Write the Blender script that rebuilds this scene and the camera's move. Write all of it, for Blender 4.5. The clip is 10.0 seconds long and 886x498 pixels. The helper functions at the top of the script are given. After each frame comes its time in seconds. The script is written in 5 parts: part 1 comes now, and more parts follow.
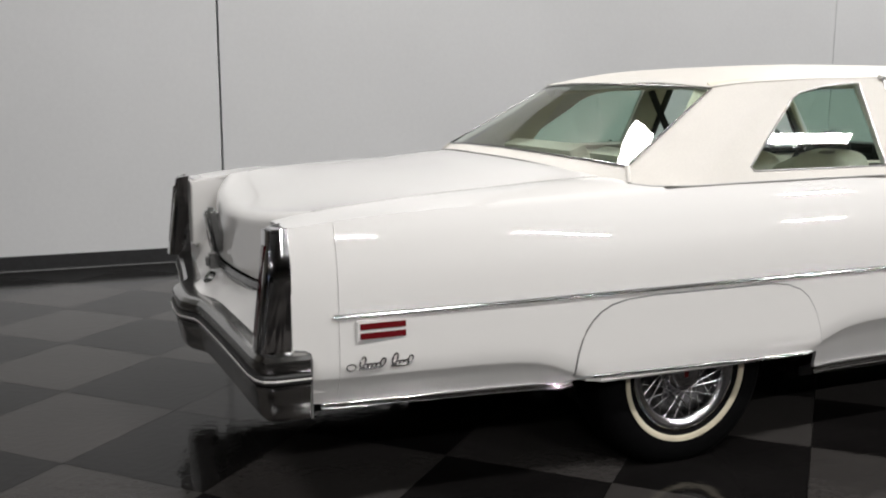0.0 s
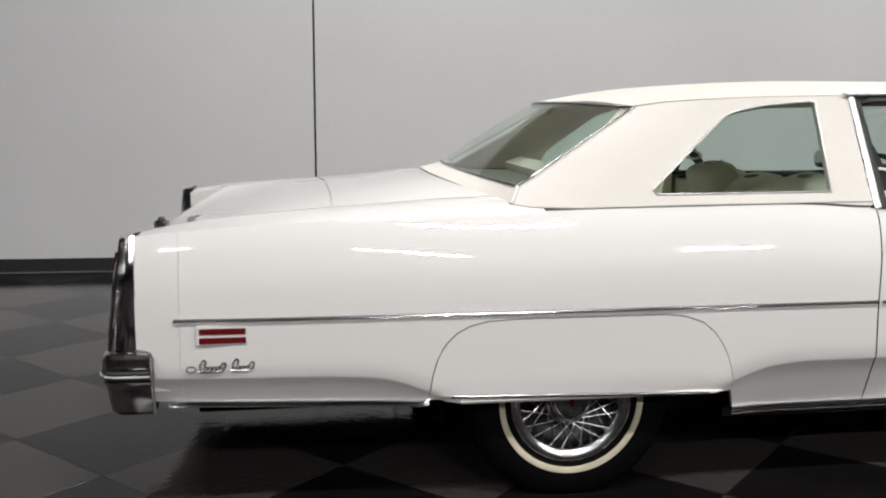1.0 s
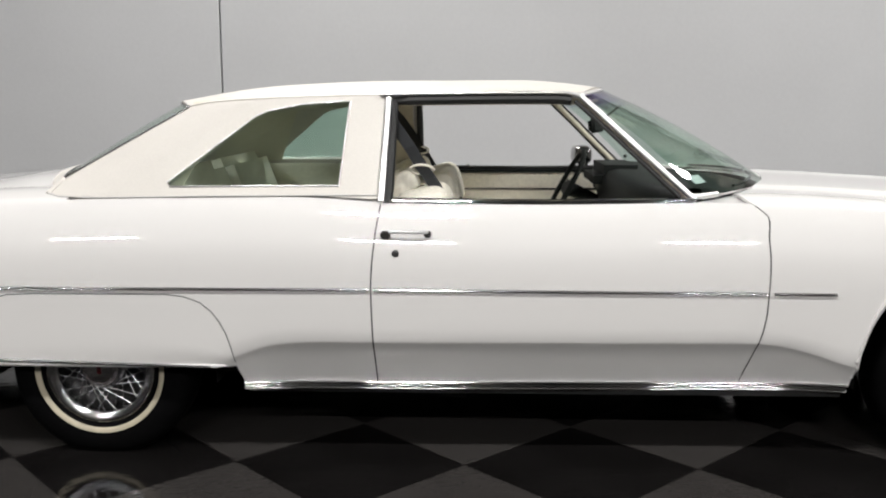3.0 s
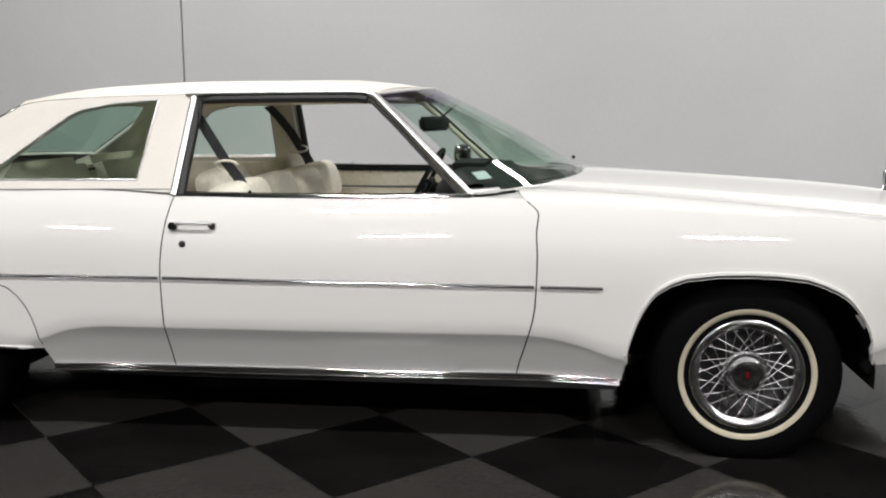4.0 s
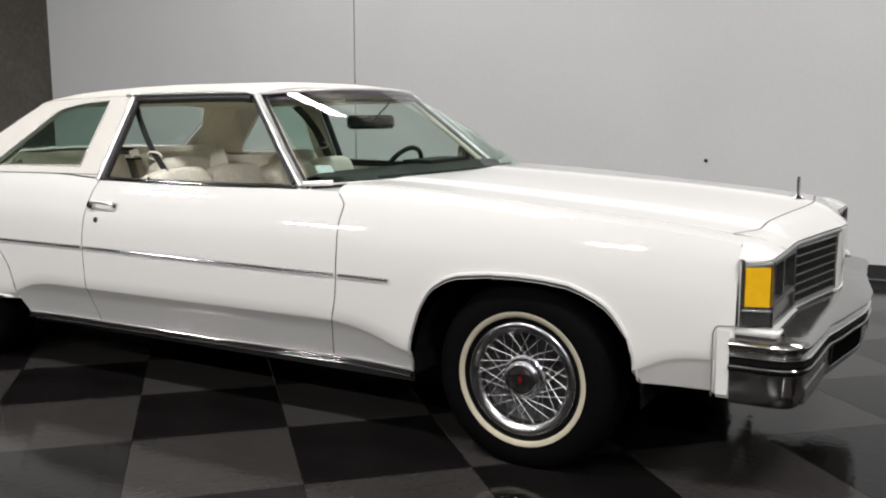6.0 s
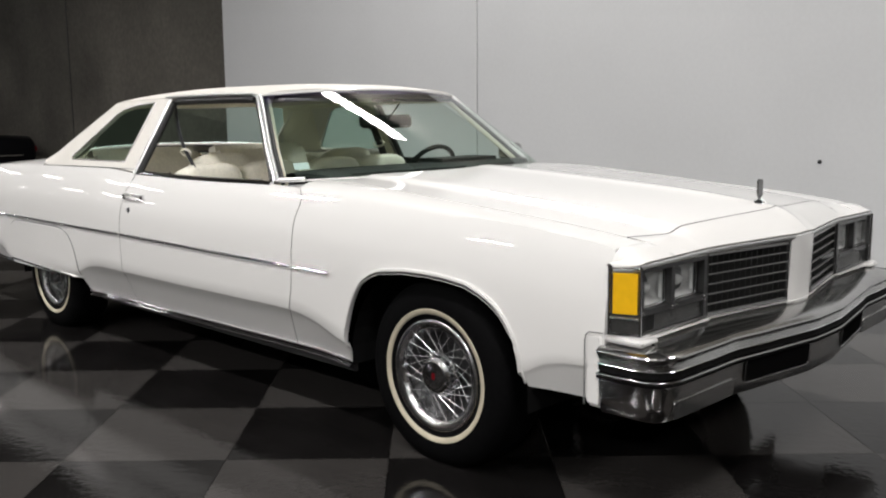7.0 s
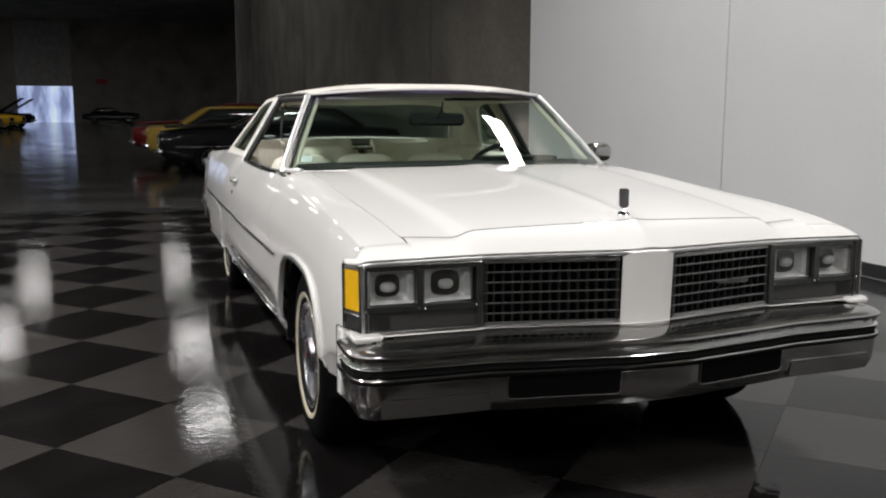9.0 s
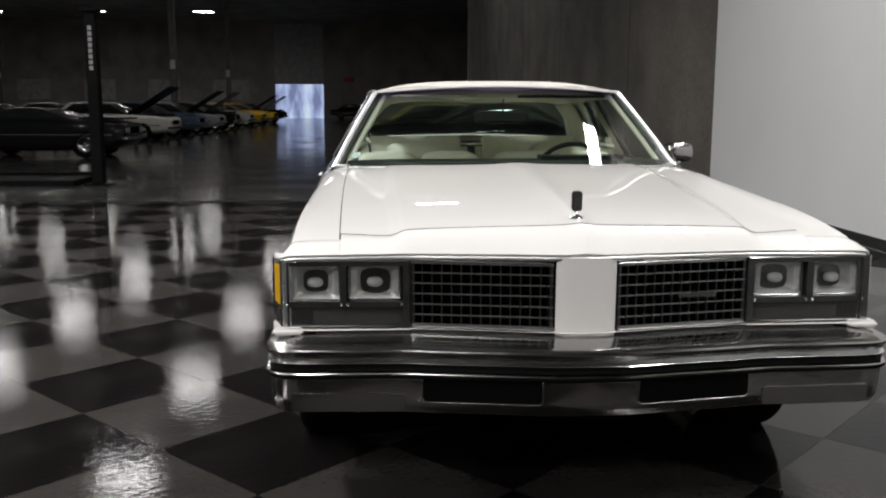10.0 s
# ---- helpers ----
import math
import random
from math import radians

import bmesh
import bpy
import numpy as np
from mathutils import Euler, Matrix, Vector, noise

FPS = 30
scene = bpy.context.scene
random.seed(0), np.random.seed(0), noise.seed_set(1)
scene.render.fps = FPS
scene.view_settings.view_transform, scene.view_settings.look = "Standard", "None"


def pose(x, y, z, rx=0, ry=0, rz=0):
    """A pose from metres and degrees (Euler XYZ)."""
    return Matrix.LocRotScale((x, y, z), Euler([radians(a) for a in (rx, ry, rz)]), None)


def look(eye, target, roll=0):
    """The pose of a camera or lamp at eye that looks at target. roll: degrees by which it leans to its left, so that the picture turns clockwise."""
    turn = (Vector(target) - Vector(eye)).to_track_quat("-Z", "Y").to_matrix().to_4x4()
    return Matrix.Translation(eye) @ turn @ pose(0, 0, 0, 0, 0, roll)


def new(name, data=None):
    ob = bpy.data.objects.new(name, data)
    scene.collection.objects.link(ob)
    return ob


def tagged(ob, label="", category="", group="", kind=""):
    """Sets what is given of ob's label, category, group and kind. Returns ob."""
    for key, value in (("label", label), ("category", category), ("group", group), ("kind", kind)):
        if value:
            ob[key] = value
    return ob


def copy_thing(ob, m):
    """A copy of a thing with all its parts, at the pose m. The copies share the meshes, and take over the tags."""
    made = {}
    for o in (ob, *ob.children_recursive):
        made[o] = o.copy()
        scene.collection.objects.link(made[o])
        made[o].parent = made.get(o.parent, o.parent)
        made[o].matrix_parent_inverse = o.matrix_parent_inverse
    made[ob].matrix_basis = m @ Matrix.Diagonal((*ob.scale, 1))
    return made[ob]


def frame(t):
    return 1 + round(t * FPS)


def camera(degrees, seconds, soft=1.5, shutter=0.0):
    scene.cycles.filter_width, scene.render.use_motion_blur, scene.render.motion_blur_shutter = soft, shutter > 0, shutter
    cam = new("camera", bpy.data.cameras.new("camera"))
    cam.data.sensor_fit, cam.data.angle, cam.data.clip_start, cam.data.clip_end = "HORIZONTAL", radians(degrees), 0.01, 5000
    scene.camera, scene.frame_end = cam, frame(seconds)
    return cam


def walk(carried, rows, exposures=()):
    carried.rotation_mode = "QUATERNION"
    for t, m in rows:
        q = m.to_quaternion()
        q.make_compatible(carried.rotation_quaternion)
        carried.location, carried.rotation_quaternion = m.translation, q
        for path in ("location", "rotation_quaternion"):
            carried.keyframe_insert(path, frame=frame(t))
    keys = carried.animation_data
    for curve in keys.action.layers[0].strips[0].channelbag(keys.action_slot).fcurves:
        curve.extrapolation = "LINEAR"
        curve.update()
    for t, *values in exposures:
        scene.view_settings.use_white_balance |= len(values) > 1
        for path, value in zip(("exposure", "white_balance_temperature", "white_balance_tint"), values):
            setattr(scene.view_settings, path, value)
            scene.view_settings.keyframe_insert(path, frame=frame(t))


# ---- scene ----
cam = camera(51.9, 10.0, soft=2.1)
PATH = [
    (0, (-3.527, -3.496, 1.265), (-2.79, -1.666, 0.938), 0.1),
    (0.5, (-2.991, -3.717, 1.275), (-2.515, -1.803, 0.944), -0.0),
    (1, (-2.426, -3.833, 1.276), (-2.161, -1.873, 0.983), 0.2),
    (1.5, (-1.898, -3.949, 1.295), (-1.729, -1.979, 0.997), 0.35),
    (2, (-1.355, -4.049, 1.309), (-1.238, -2.077, 1.002), 0.4),
    (2.5, (-0.775, -4.154, 1.312), (-0.778, -2.178, 1.004), 0.3),
    (3, (-0.164, -4.237, 1.308), (-0.253, -2.263, 0.997), 0.0),
    (4.5, (1.419, -4.293, 1.273), (1.03, -2.353, 0.98), 0.0),
    (5, (1.923, -4.213, 1.262), (1.325, -2.326, 0.974), -0.0),
    (5.5, (2.47, -4.049, 1.26), (1.654, -2.246, 0.971), -0.1),
    (6, (2.961, -3.807, 1.263), (1.967, -2.096, 0.968), -0.1),
    (7.5, (4.262, -2.839, 1.263), (2.718, -1.601, 0.973), -0.4),
    (8, (4.582, -2.439, 1.261), (2.921, -1.363, 0.976), -0.2),
    (8.5, (4.861, -2.01, 1.266), (3.084, -1.141, 0.973), 0.0),
    (9, (5.067, -1.536, 1.272), (3.189, -0.918, 0.97), 0.2),
    (9.5, (5.168, -1.065, 1.272), (3.227, -0.695, 0.966), 0.3),
    (10, (5.217, -0.595, 1.28), (3.245, -0.486, 0.969), 0.2),
]
walk(cam, [(t, look(eye, target, roll)) for t, eye, target, roll in PATH])

# ---- world and light ----
world = bpy.data.worlds.new("world")
scene.world = world
world.use_nodes = True
world.node_tree.nodes["Background"].inputs[0].default_value = (0.6, 0.7, 0.9, 1)
world.node_tree.nodes["Background"].inputs[1].default_value = 0.3

LAMP_Z, LAMP_L, LAMP_W, BAY_POWER = 6.3, 2.3, 0.32, 370.0
# lamps near x = 10 are unseen, added by row spacing to light the front floor
BAY_LAMPS = [(-2.0, 3.12), (4.9, 2.9)] + [(x, -4.0) for x in (-6.2, -0.7, 4.9, 10.5)] + [(x, -11.0) for x in (-6.7, -0.95, 4.3, 9.9)]
HALL_Z = 8.6
HALL_LAMPS = [(x, 0.2) for x in (-24.1, -33.8, -53.5)] + [(x, -7.7) for x in (-18.2, -26.6, -37.3, -50.5)] + [(x, -15.6) for x in (-29.1, -37.5, -47.8, -60.0, -70.2)] + [(x, -24.2) for x in (-47.3, -58.6, -70.5)] + [(-71.2, -32.5)]
for lamp_x, lamp_y in BAY_LAMPS:
    data = bpy.data.lights.new("bay_lamp", "AREA")
    data.shape, data.size, data.size_y = "RECTANGLE", LAMP_L * (0.55 if lamp_y == -4.0 else 1.1 if lamp_y > 0 else 0.72), LAMP_W * (0.42 if lamp_y == -4.0 else 1.8 if lamp_y > 0 else 1.0)
    row = 0.86 if lamp_y > 0 else 0.84 if lamp_y == -4.0 else 1.25
    data.energy, data.color = BAY_POWER * row * (0.75 if lamp_x < -6 else 0.95 if lamp_x > 4 and lamp_y < 0 else 1.0), (1.0, 0.98, 0.965)
    new("bay_lamp", data).matrix_world = pose(lamp_x, lamp_y, LAMP_Z - 0.05)

# ---- materials ----
def mat(name, colour, rough=0.5, metal=0.0, grain=0.0, grain_scale=40.0, bump=0.0, bump_scale=200.0, stain=0.0, stain_scale=3.0,
        rough_var=0.0, coat=0.0, spec=0.5, emit=None, emit_strength=0.0, ior=None):
    m = bpy.data.materials.new(name)
    m.use_nodes = True
    nt = m.node_tree
    b = nt.nodes["Principled BSDF"]
    b.inputs["Base Color"].default_value = (*colour, 1)
    b.inputs["Roughness"].default_value = rough
    b.inputs["Metallic"].default_value = metal
    b.inputs["Specular IOR Level"].default_value = spec
    if ior:
        b.inputs["IOR"].default_value = ior
    if coat:
        b.inputs["Coat Weight"].default_value = coat
        b.inputs["Coat Roughness"].default_value = 0.015
    if emit:
        b.inputs["Emission Color"].default_value = (*emit, 1)
        b.inputs["Emission Strength"].default_value = emit_strength
    if grain or stain or bump or rough_var:
        tc = nt.nodes.new("ShaderNodeTexCoord")
    if grain or stain:
        last = None
        for amount, size, detail in ((grain, grain_scale, 4), (stain, stain_scale, 6)):
            if not amount:
                continue
            n = nt.nodes.new("ShaderNodeTexNoise")
            n.inputs["Scale"].default_value = size
            n.inputs["Detail"].default_value = detail
            nt.links.new(tc.outputs["Object"], n.inputs["Vector"])
            r = nt.nodes.new("ShaderNodeMapRange")
            r.inputs["From Min"].default_value, r.inputs["From Max"].default_value = 0.3, 0.7
            r.inputs["To Min"].default_value, r.inputs["To Max"].default_value = 1 - amount, 1 + amount
            nt.links.new(n.outputs["Fac"], r.inputs["Value"])
            if last is None:
                last = r.outputs[0]
            else:
                mu = nt.nodes.new("ShaderNodeMath")
                mu.operation = "MULTIPLY"
                nt.links.new(last, mu.inputs[0])
                nt.links.new(r.outputs[0], mu.inputs[1])
                last = mu.outputs[0]
        mx = nt.nodes.new("ShaderNodeVectorMath")
        mx.operation = "SCALE"
        mx.inputs[0].default_value = colour
        nt.links.new(last, mx.inputs["Scale"])
        nt.links.new(mx.outputs[0], b.inputs["Base Color"])
    if rough_var:
        n = nt.nodes.new("ShaderNodeTexNoise")
        n.inputs["Scale"].default_value = stain_scale * 1.7
        n.inputs["Detail"].default_value = 8
        nt.links.new(tc.outputs["Object"], n.inputs["Vector"])
        r = nt.nodes.new("ShaderNodeMapRange")
        r.inputs["From Min"].default_value, r.inputs["From Max"].default_value = 0.3, 0.7
        r.inputs["To Min"].default_value, r.inputs["To Max"].default_value = max(0.0, rough - rough_var), rough + rough_var
        nt.links.new(n.outputs["Fac"], r.inputs["Value"])
        nt.links.new(r.outputs[0], b.inputs["Roughness"])
    if bump:
        n = nt.nodes.new("ShaderNodeTexNoise")
        n.inputs["Scale"].default_value = bump_scale
        n.inputs["Detail"].default_value = 3
        nt.links.new(tc.outputs["Object"], n.inputs["Vector"])
        bp = nt.nodes.new("ShaderNodeBump")
        bp.inputs["Strength"].default_value = bump
        bp.inputs["Distance"].default_value = 0.002
        nt.links.new(n.outputs["Fac"], bp.inputs["Height"])
        nt.links.new(bp.outputs[0], b.inputs["Normal"])
    return m


TILE_DARK = mat("dark tile", (0.006, 0.0055, 0.0054), 0.072, spec=0.14, stain=0.35, stain_scale=2.5, grain=0.2, grain_scale=60, rough_var=0.04, bump=0.36, bump_scale=30)
TILE_GREY = mat("grey tile", (0.031, 0.0286, 0.0271), 0.072, spec=0.14, stain=0.12, stain_scale=2.5, grain=0.06, grain_scale=60, rough_var=0.04, bump=0.36, bump_scale=30)
GROUT = mat("tile joint", (0.006, 0.006, 0.006), 0.7, spec=0.1)
CONCRETE_FLOOR = mat("polished concrete floor", (0.04, 0.0385, 0.037), 0.11, bump=0.2, bump_scale=4, stain=0.4, stain_scale=0.6, grain=0.2, grain_scale=12, rough_var=0.06)
WALL_WHITE = mat("white painted board", (0.61, 0.615, 0.62), 0.55, stain=0.03, stain_scale=0.8, grain=0.015, grain_scale=30, bump=0.05)
WALL_CONCRETE = mat("bare concrete wall", (0.115, 0.106, 0.09), 0.85, stain=0.35, stain_scale=0.7, grain=0.15, grain_scale=14, bump=0.3, bump_scale=30)
COLUMN_STEEL = mat("dark painted column", (0.09, 0.086, 0.08), 0.7, stain=0.2, stain_scale=2)
DARK_STEEL = mat("grey steel wall sheet", (0.42, 0.40, 0.37), 0.8, stain=0.3, stain_scale=0.5)
BASE_BLACK = mat("black vinyl base", (0.02, 0.02, 0.021), 0.45, grain=0.2)
ROOF_DECK = mat("grey roof deck", (0.42, 0.42, 0.41), 0.8, stain=0.3, stain_scale=0.5)
SHUTTER = mat("pale grey shutter", (0.62, 0.6, 0.6), 0.6, stain=0.2, stain_scale=2)


def daylight_mat():
    # bluish haze with pale upright bands and soft green-grey clumps
    m = bpy.data.materials.new("hazy daylight")
    m.use_nodes = True
    nt = m.node_tree
    nt.nodes.remove(nt.nodes["Principled BSDF"])
    tc, mp, no, ra, em = (nt.nodes.new(k) for k in ("ShaderNodeTexCoord", "ShaderNodeMapping", "ShaderNodeTexNoise", "ShaderNodeValToRGB", "ShaderNodeEmission"))
    mp.inputs["Scale"].default_value = (1.0, 1.0, 0.28)
    no.inputs["Scale"].default_value = 0.75
    no.inputs["Detail"].default_value = 3
    ra.color_ramp.elements[0].position, ra.color_ramp.elements[0].color = 0.40, (0.20, 0.24, 0.42, 1)
    ra.color_ramp.elements[1].position, ra.color_ramp.elements[1].color = 0.56, (0.50, 0.60, 0.92, 1)
    high = ra.color_ramp.elements.new(0.66)
    high.color = (0.72, 0.85, 0.92, 1)
    em.inputs[1].default_value = 0.85
    nt.links.new(tc.outputs["Object"], mp.inputs["Vector"])
    nt.links.new(mp.outputs["Vector"], no.inputs["Vector"])
    nt.links.new(no.outputs["Fac"], ra.inputs[0])
    nt.links.new(ra.outputs[0], em.inputs[0])
    nt.links.new(em.outputs[0], nt.nodes["Material Output"].inputs[0])
    return m


DAYLIGHT = daylight_mat()
WHITE_PAINT = mat("white car paint", (0.68, 0.668, 0.652), 0.5, coat=1.0, spec=0.15, grain=0.01, grain_scale=300)


# ---- mesh helpers ----
def obj(name, bm, material, parent=None, label="", smooth=False, sharp=62):
    me = bpy.data.meshes.new(name)
    bm.to_mesh(me)
    bm.free()
    for mt in material if isinstance(material, (list, tuple)) else (material,):
        me.materials.append(mt)
    if smooth:
        me.polygons.foreach_set("use_smooth", [True] * len(me.polygons))
        me.set_sharp_from_angle(angle=math.radians(sharp))
    ob = new(name, me)
    if parent is not None:
        ob.parent = parent
    if label:
        ob["label"] = label
    return ob


def part(name, bm, material, parent, label="", smooth=False, sharp=62):
    return obj(name, bm, material, parent, label, smooth, sharp)


def box(x0, x1, y0, y1, z0, z1, bevel=0.0, bm=None, seg=2, m=None):
    own = bm or bmesh.new()
    got = bmesh.ops.create_cube(own, size=1)["verts"]
    for v in got:
        v.co = Vector((x0 + (v.co.x + 0.5) * (x1 - x0), y0 + (v.co.y + 0.5) * (y1 - y0), z0 + (v.co.z + 0.5) * (z1 - z0)))
    if bevel:
        es = {e for v in got for e in v.link_edges}
        made = bmesh.ops.bevel(own, geom=list(es), offset=bevel, segments=seg, affect="EDGES", clamp_overlap=True)
        got = list({v for f in made["faces"] for v in f.verts} | {v for v in got if v.is_valid})
    if m is not None:
        bmesh.ops.transform(own, matrix=m, verts=got)
    return own

# ---- structure ----
WALL_Y, WALL_END, BACK_X, FRONT_X, SOUTH_Y, CEIL_Z = 3.77, -7.12, -88.0, 18.0, -60.0, 9.5
def setting(name, bm, material, label, category):
    return tagged(obj(name, bm, material), label, category, kind="structure")
setting("floor", box(BACK_X, FRONT_X, SOUTH_Y, 14, -0.3, -0.006), CONCRETE_FLOOR, "dark polished concrete slab floor of a large hall", "floor")
JOINT_A, JOINT_B, BOARD_Z = -2.46, 3.66, 3.05
for n, (a, b) in enumerate(((WALL_END, JOINT_A - 0.008), (JOINT_A + 0.008, JOINT_B - 0.003), (JOINT_B + 0.003, FRONT_X))):
    setting("wall_north_%d" % (n + 1), box(a, b, WALL_Y, WALL_Y + 0.06, -0.006, BOARD_Z, 0.002, seg=1), WALL_WHITE, "smooth white painted wall board", "wall")
# unseen upper wall, added dark so the car's glass mirrors less white
setting("wall_north_upper", box(WALL_END, FRONT_X, WALL_Y + 0.14, WALL_Y + 0.5, BOARD_Z, CEIL_Z), WALL_CONCRETE, "unseen dark wall above the white boards, set to dim reflections", "wall")
setting("wall_north_core", box(WALL_END + 0.01, FRONT_X, WALL_Y + 0.063, WALL_Y + 0.30, -0.006, BOARD_Z - 0.003), BASE_BLACK, "dark framing behind the white wall boards", "wall")
setting("baseboard", box(WALL_END, FRONT_X, WALL_Y - 0.010, WALL_Y - 0.001, 0.0, 0.115, 0.003), BASE_BLACK, "black vinyl baseboard along the white wall", "baseboard")
setting("base_trim", box(WALL_END, FRONT_X, WALL_Y - 0.016, WALL_Y - 0.011, 0.0, 0.008), mat("light edge", (0.16, 0.16, 0.16), 0.5), "thin pale edge at the foot of the baseboard", "trim")
conc = setting("wall_concrete", box(-50, WALL_END - 0.004, WALL_Y + 0.14, WALL_Y + 0.5, -0.006, CEIL_Z), WALL_CONCRETE, "bare brown-grey concrete panel wall with vertical joints", "wall")
for k in range(6):
    x = WALL_END - 5.2 - 7.3 * k
    part("panel_joint", box(x - 0.012, x + 0.012, WALL_Y + 0.134, WALL_Y + 0.141, 0, CEIL_Z), BASE_BLACK, conc)
setting("wall_return", box(-50.3, -50.003, WALL_Y + 0.14, 14, -0.006, CEIL_Z), DARK_STEEL, "dark return wall", "wall")
DOOR_Y0, DOOR_Y1, DOOR_H = -12.3, -7.5, 3.35
bm = box(BACK_X - 0.3, BACK_X, SOUTH_Y, DOOR_Y0, -0.006, CEIL_Z)
box(BACK_X - 0.3, BACK_X, DOOR_Y1, 14, -0.006, CEIL_Z, bm=bm)
box(BACK_X - 0.3, BACK_X, DOOR_Y0, DOOR_Y1, 9.2, CEIL_Z, bm=bm)
setting("wall_west", bm, DARK_STEEL, "dark far end wall of the hall with a vehicle door", "wall")
setting("wall_south", box(BACK_X, FRONT_X, SOUTH_Y - 0.3, SOUTH_Y, -0.006, CEIL_Z), DARK_STEEL, "dark side wall of the hall", "wall")
# unseen wall that closes the hall, kept dark for the bumper's reflections
setting("wall_east", box(FRONT_X, FRONT_X + 0.3, SOUTH_Y, 14, -0.006, CEIL_Z), WALL_CONCRETE, "unseen dark end wall, set to dim reflections in the chrome", "wall")
setting("wall_back_north", box(BACK_X, -50.3, 14, 14.3, -0.006, CEIL_Z), DARK_STEEL, "dark wall of the hall", "wall")
setting("ceiling", box(BACK_X, FRONT_X, SOUTH_Y, 14.3, CEIL_Z, CEIL_Z + 0.2), ROOF_DECK, "dull grey roof deck", "ceiling")
# roller door, half raised, daylight beyond
shutter = setting("door_1", box(BACK_X - 0.1, BACK_X + 0.02, DOOR_Y0, DOOR_Y1, DOOR_H, 9.2), SHUTTER, "grey roller door standing half open", "roller door")
for k in range(24):
    z = DOOR_H + 0.1 + 0.225 * k
    part("slat", box(BACK_X + 0.02, BACK_X + 0.035, DOOR_Y0, DOOR_Y1, z, z + 0.19), SHUTTER, shutter)
setting("backdrop", box(BACK_X - 9.1, BACK_X - 9, -40, 10, -1, 14), DAYLIGHT, "bright hazy daylight outside the roller door", "backdrop")
for k, (a, b) in enumerate(((-37.5, -34.3), (-31.0, -28.0), (-24.8, -21.7), (-18.4, -14.9))):
    setting("door_%d" % (k + 2), box(BACK_X + 0.01, BACK_X + 0.06, a, b, 1.75, 3.75), SHUTTER, "closed grey dock door panel", "dock door")

# ---- shaping helpers ----
def curve(*pts):
    """A smooth curve through points (x, y) that does not overshoot."""
    xs, ys = np.array([p[0] for p in pts], float), np.array([p[1] for p in pts], float)
    h, d = np.diff(xs), np.diff(ys) / np.diff(xs)
    m = np.zeros(len(xs))
    m[0], m[-1] = d[0], d[-1]
    for k in range(1, len(xs) - 1):
        if d[k - 1] * d[k] > 0:
            w1, w2 = 2 * h[k] + h[k - 1], h[k] + 2 * h[k - 1]
            m[k] = (w1 + w2) / (w1 / d[k - 1] + w2 / d[k])

    def f(x):
        x = min(max(x, xs[0]), xs[-1])
        k = min(int(np.searchsorted(xs, x, side="right")) - 1, len(xs) - 2)
        t = (x - xs[k]) / h[k]
        return float((2 * t**3 - 3 * t**2 + 1) * ys[k] + (t**3 - 2 * t**2 + t) * h[k] * m[k]
                     + (3 * t**2 - 2 * t**3) * ys[k + 1] + (t**3 - t**2) * h[k] * m[k + 1])
    return f


def spread(a, b, n):
    return [a + (b - a) * k / n for k in range(n + 1)]


def grid(fn, us, vs, bm=None, ref=(0, 0, 0.6)):
    own = bm or bmesh.new()
    rows = [[own.verts.new(fn(u, v)) for v in vs] for u in us]
    faces = []
    for a, b in zip(rows, rows[1:]):
        for k in range(len(vs) - 1):
            faces.append(own.faces.new((a[k], b[k], b[k + 1], a[k + 1])))
    orient(faces, ref)
    return own


def orient(faces, ref):
    total = 0.0
    for f in faces:
        f.normal_update()
        total += f.normal.dot(f.calc_center_median() - Vector(ref)) * f.calc_area()
    if total < 0:
        for f in faces:
            f.normal_flip()


def thick(ob, t=0.012, offset=-1.0):
    """Gives an open sheet depth behind its face, with sharp rims."""
    me = ob.data
    smooth = len(me.polygons) and me.polygons[0].use_smooth
    bm = bmesh.new()
    bm.from_mesh(me)
    bm.normal_update()
    faces, edges, verts = list(bm.faces), [e for e in bm.edges if e.is_boundary], list(bm.verts)
    back = {v: bm.verts.new(v.co + v.normal * (t * offset)) for v in verts}
    loops = [(e.link_loops[0].vert, e.link_loops[0].link_loop_next.vert) for e in edges]
    for f in faces:
        bm.faces.new([back[v] for v in reversed(f.verts)])
    for a, b in loops:
        bm.faces.new((b, a, back[a], back[b]))
    bm.to_mesh(me)
    bm.free()
    if smooth:
        me.polygons.foreach_set("use_smooth", [True] * len(me.polygons))
        me.set_sharp_from_angle(angle=math.radians(45))
    return ob


def tube(points, r, bm=None, seg=8, closed=False, flat=1.0):
    """A round rod along points; flat squashes it across z."""
    own = bm or bmesh.new()
    pts = [Vector(p) for p in points]
    rings = []
    n = len(pts)
    for k, p in enumerate(pts):
        a = pts[k - 1] if k or closed else p
        b = pts[(k + 1) % n] if k < n - 1 or closed else p
        d = (b - a).normalized()
        up = Vector((0, 0, 1)) if abs(d.z) < 0.9 else Vector((1, 0, 0))
        s = d.cross(up).normalized()
        u = s.cross(d).normalized()
        rings.append([own.verts.new(p + s * (r * math.cos(2 * math.pi * i / seg)) + u * (r * flat * math.sin(2 * math.pi * i / seg))) for i in range(seg)])
    pairs = list(zip(rings, rings[1:])) + ([(rings[-1], rings[0])] if closed else [])
    for a, b in pairs:
        for i in range(seg):
            own.faces.new((a[i], a[(i + 1) % seg], b[(i + 1) % seg], b[i]))
    if not closed:
        own.faces.new(list(reversed(rings[0])))
        own.faces.new(rings[-1])
    bmesh.ops.recalc_face_normals(own, faces=own.faces)
    return own


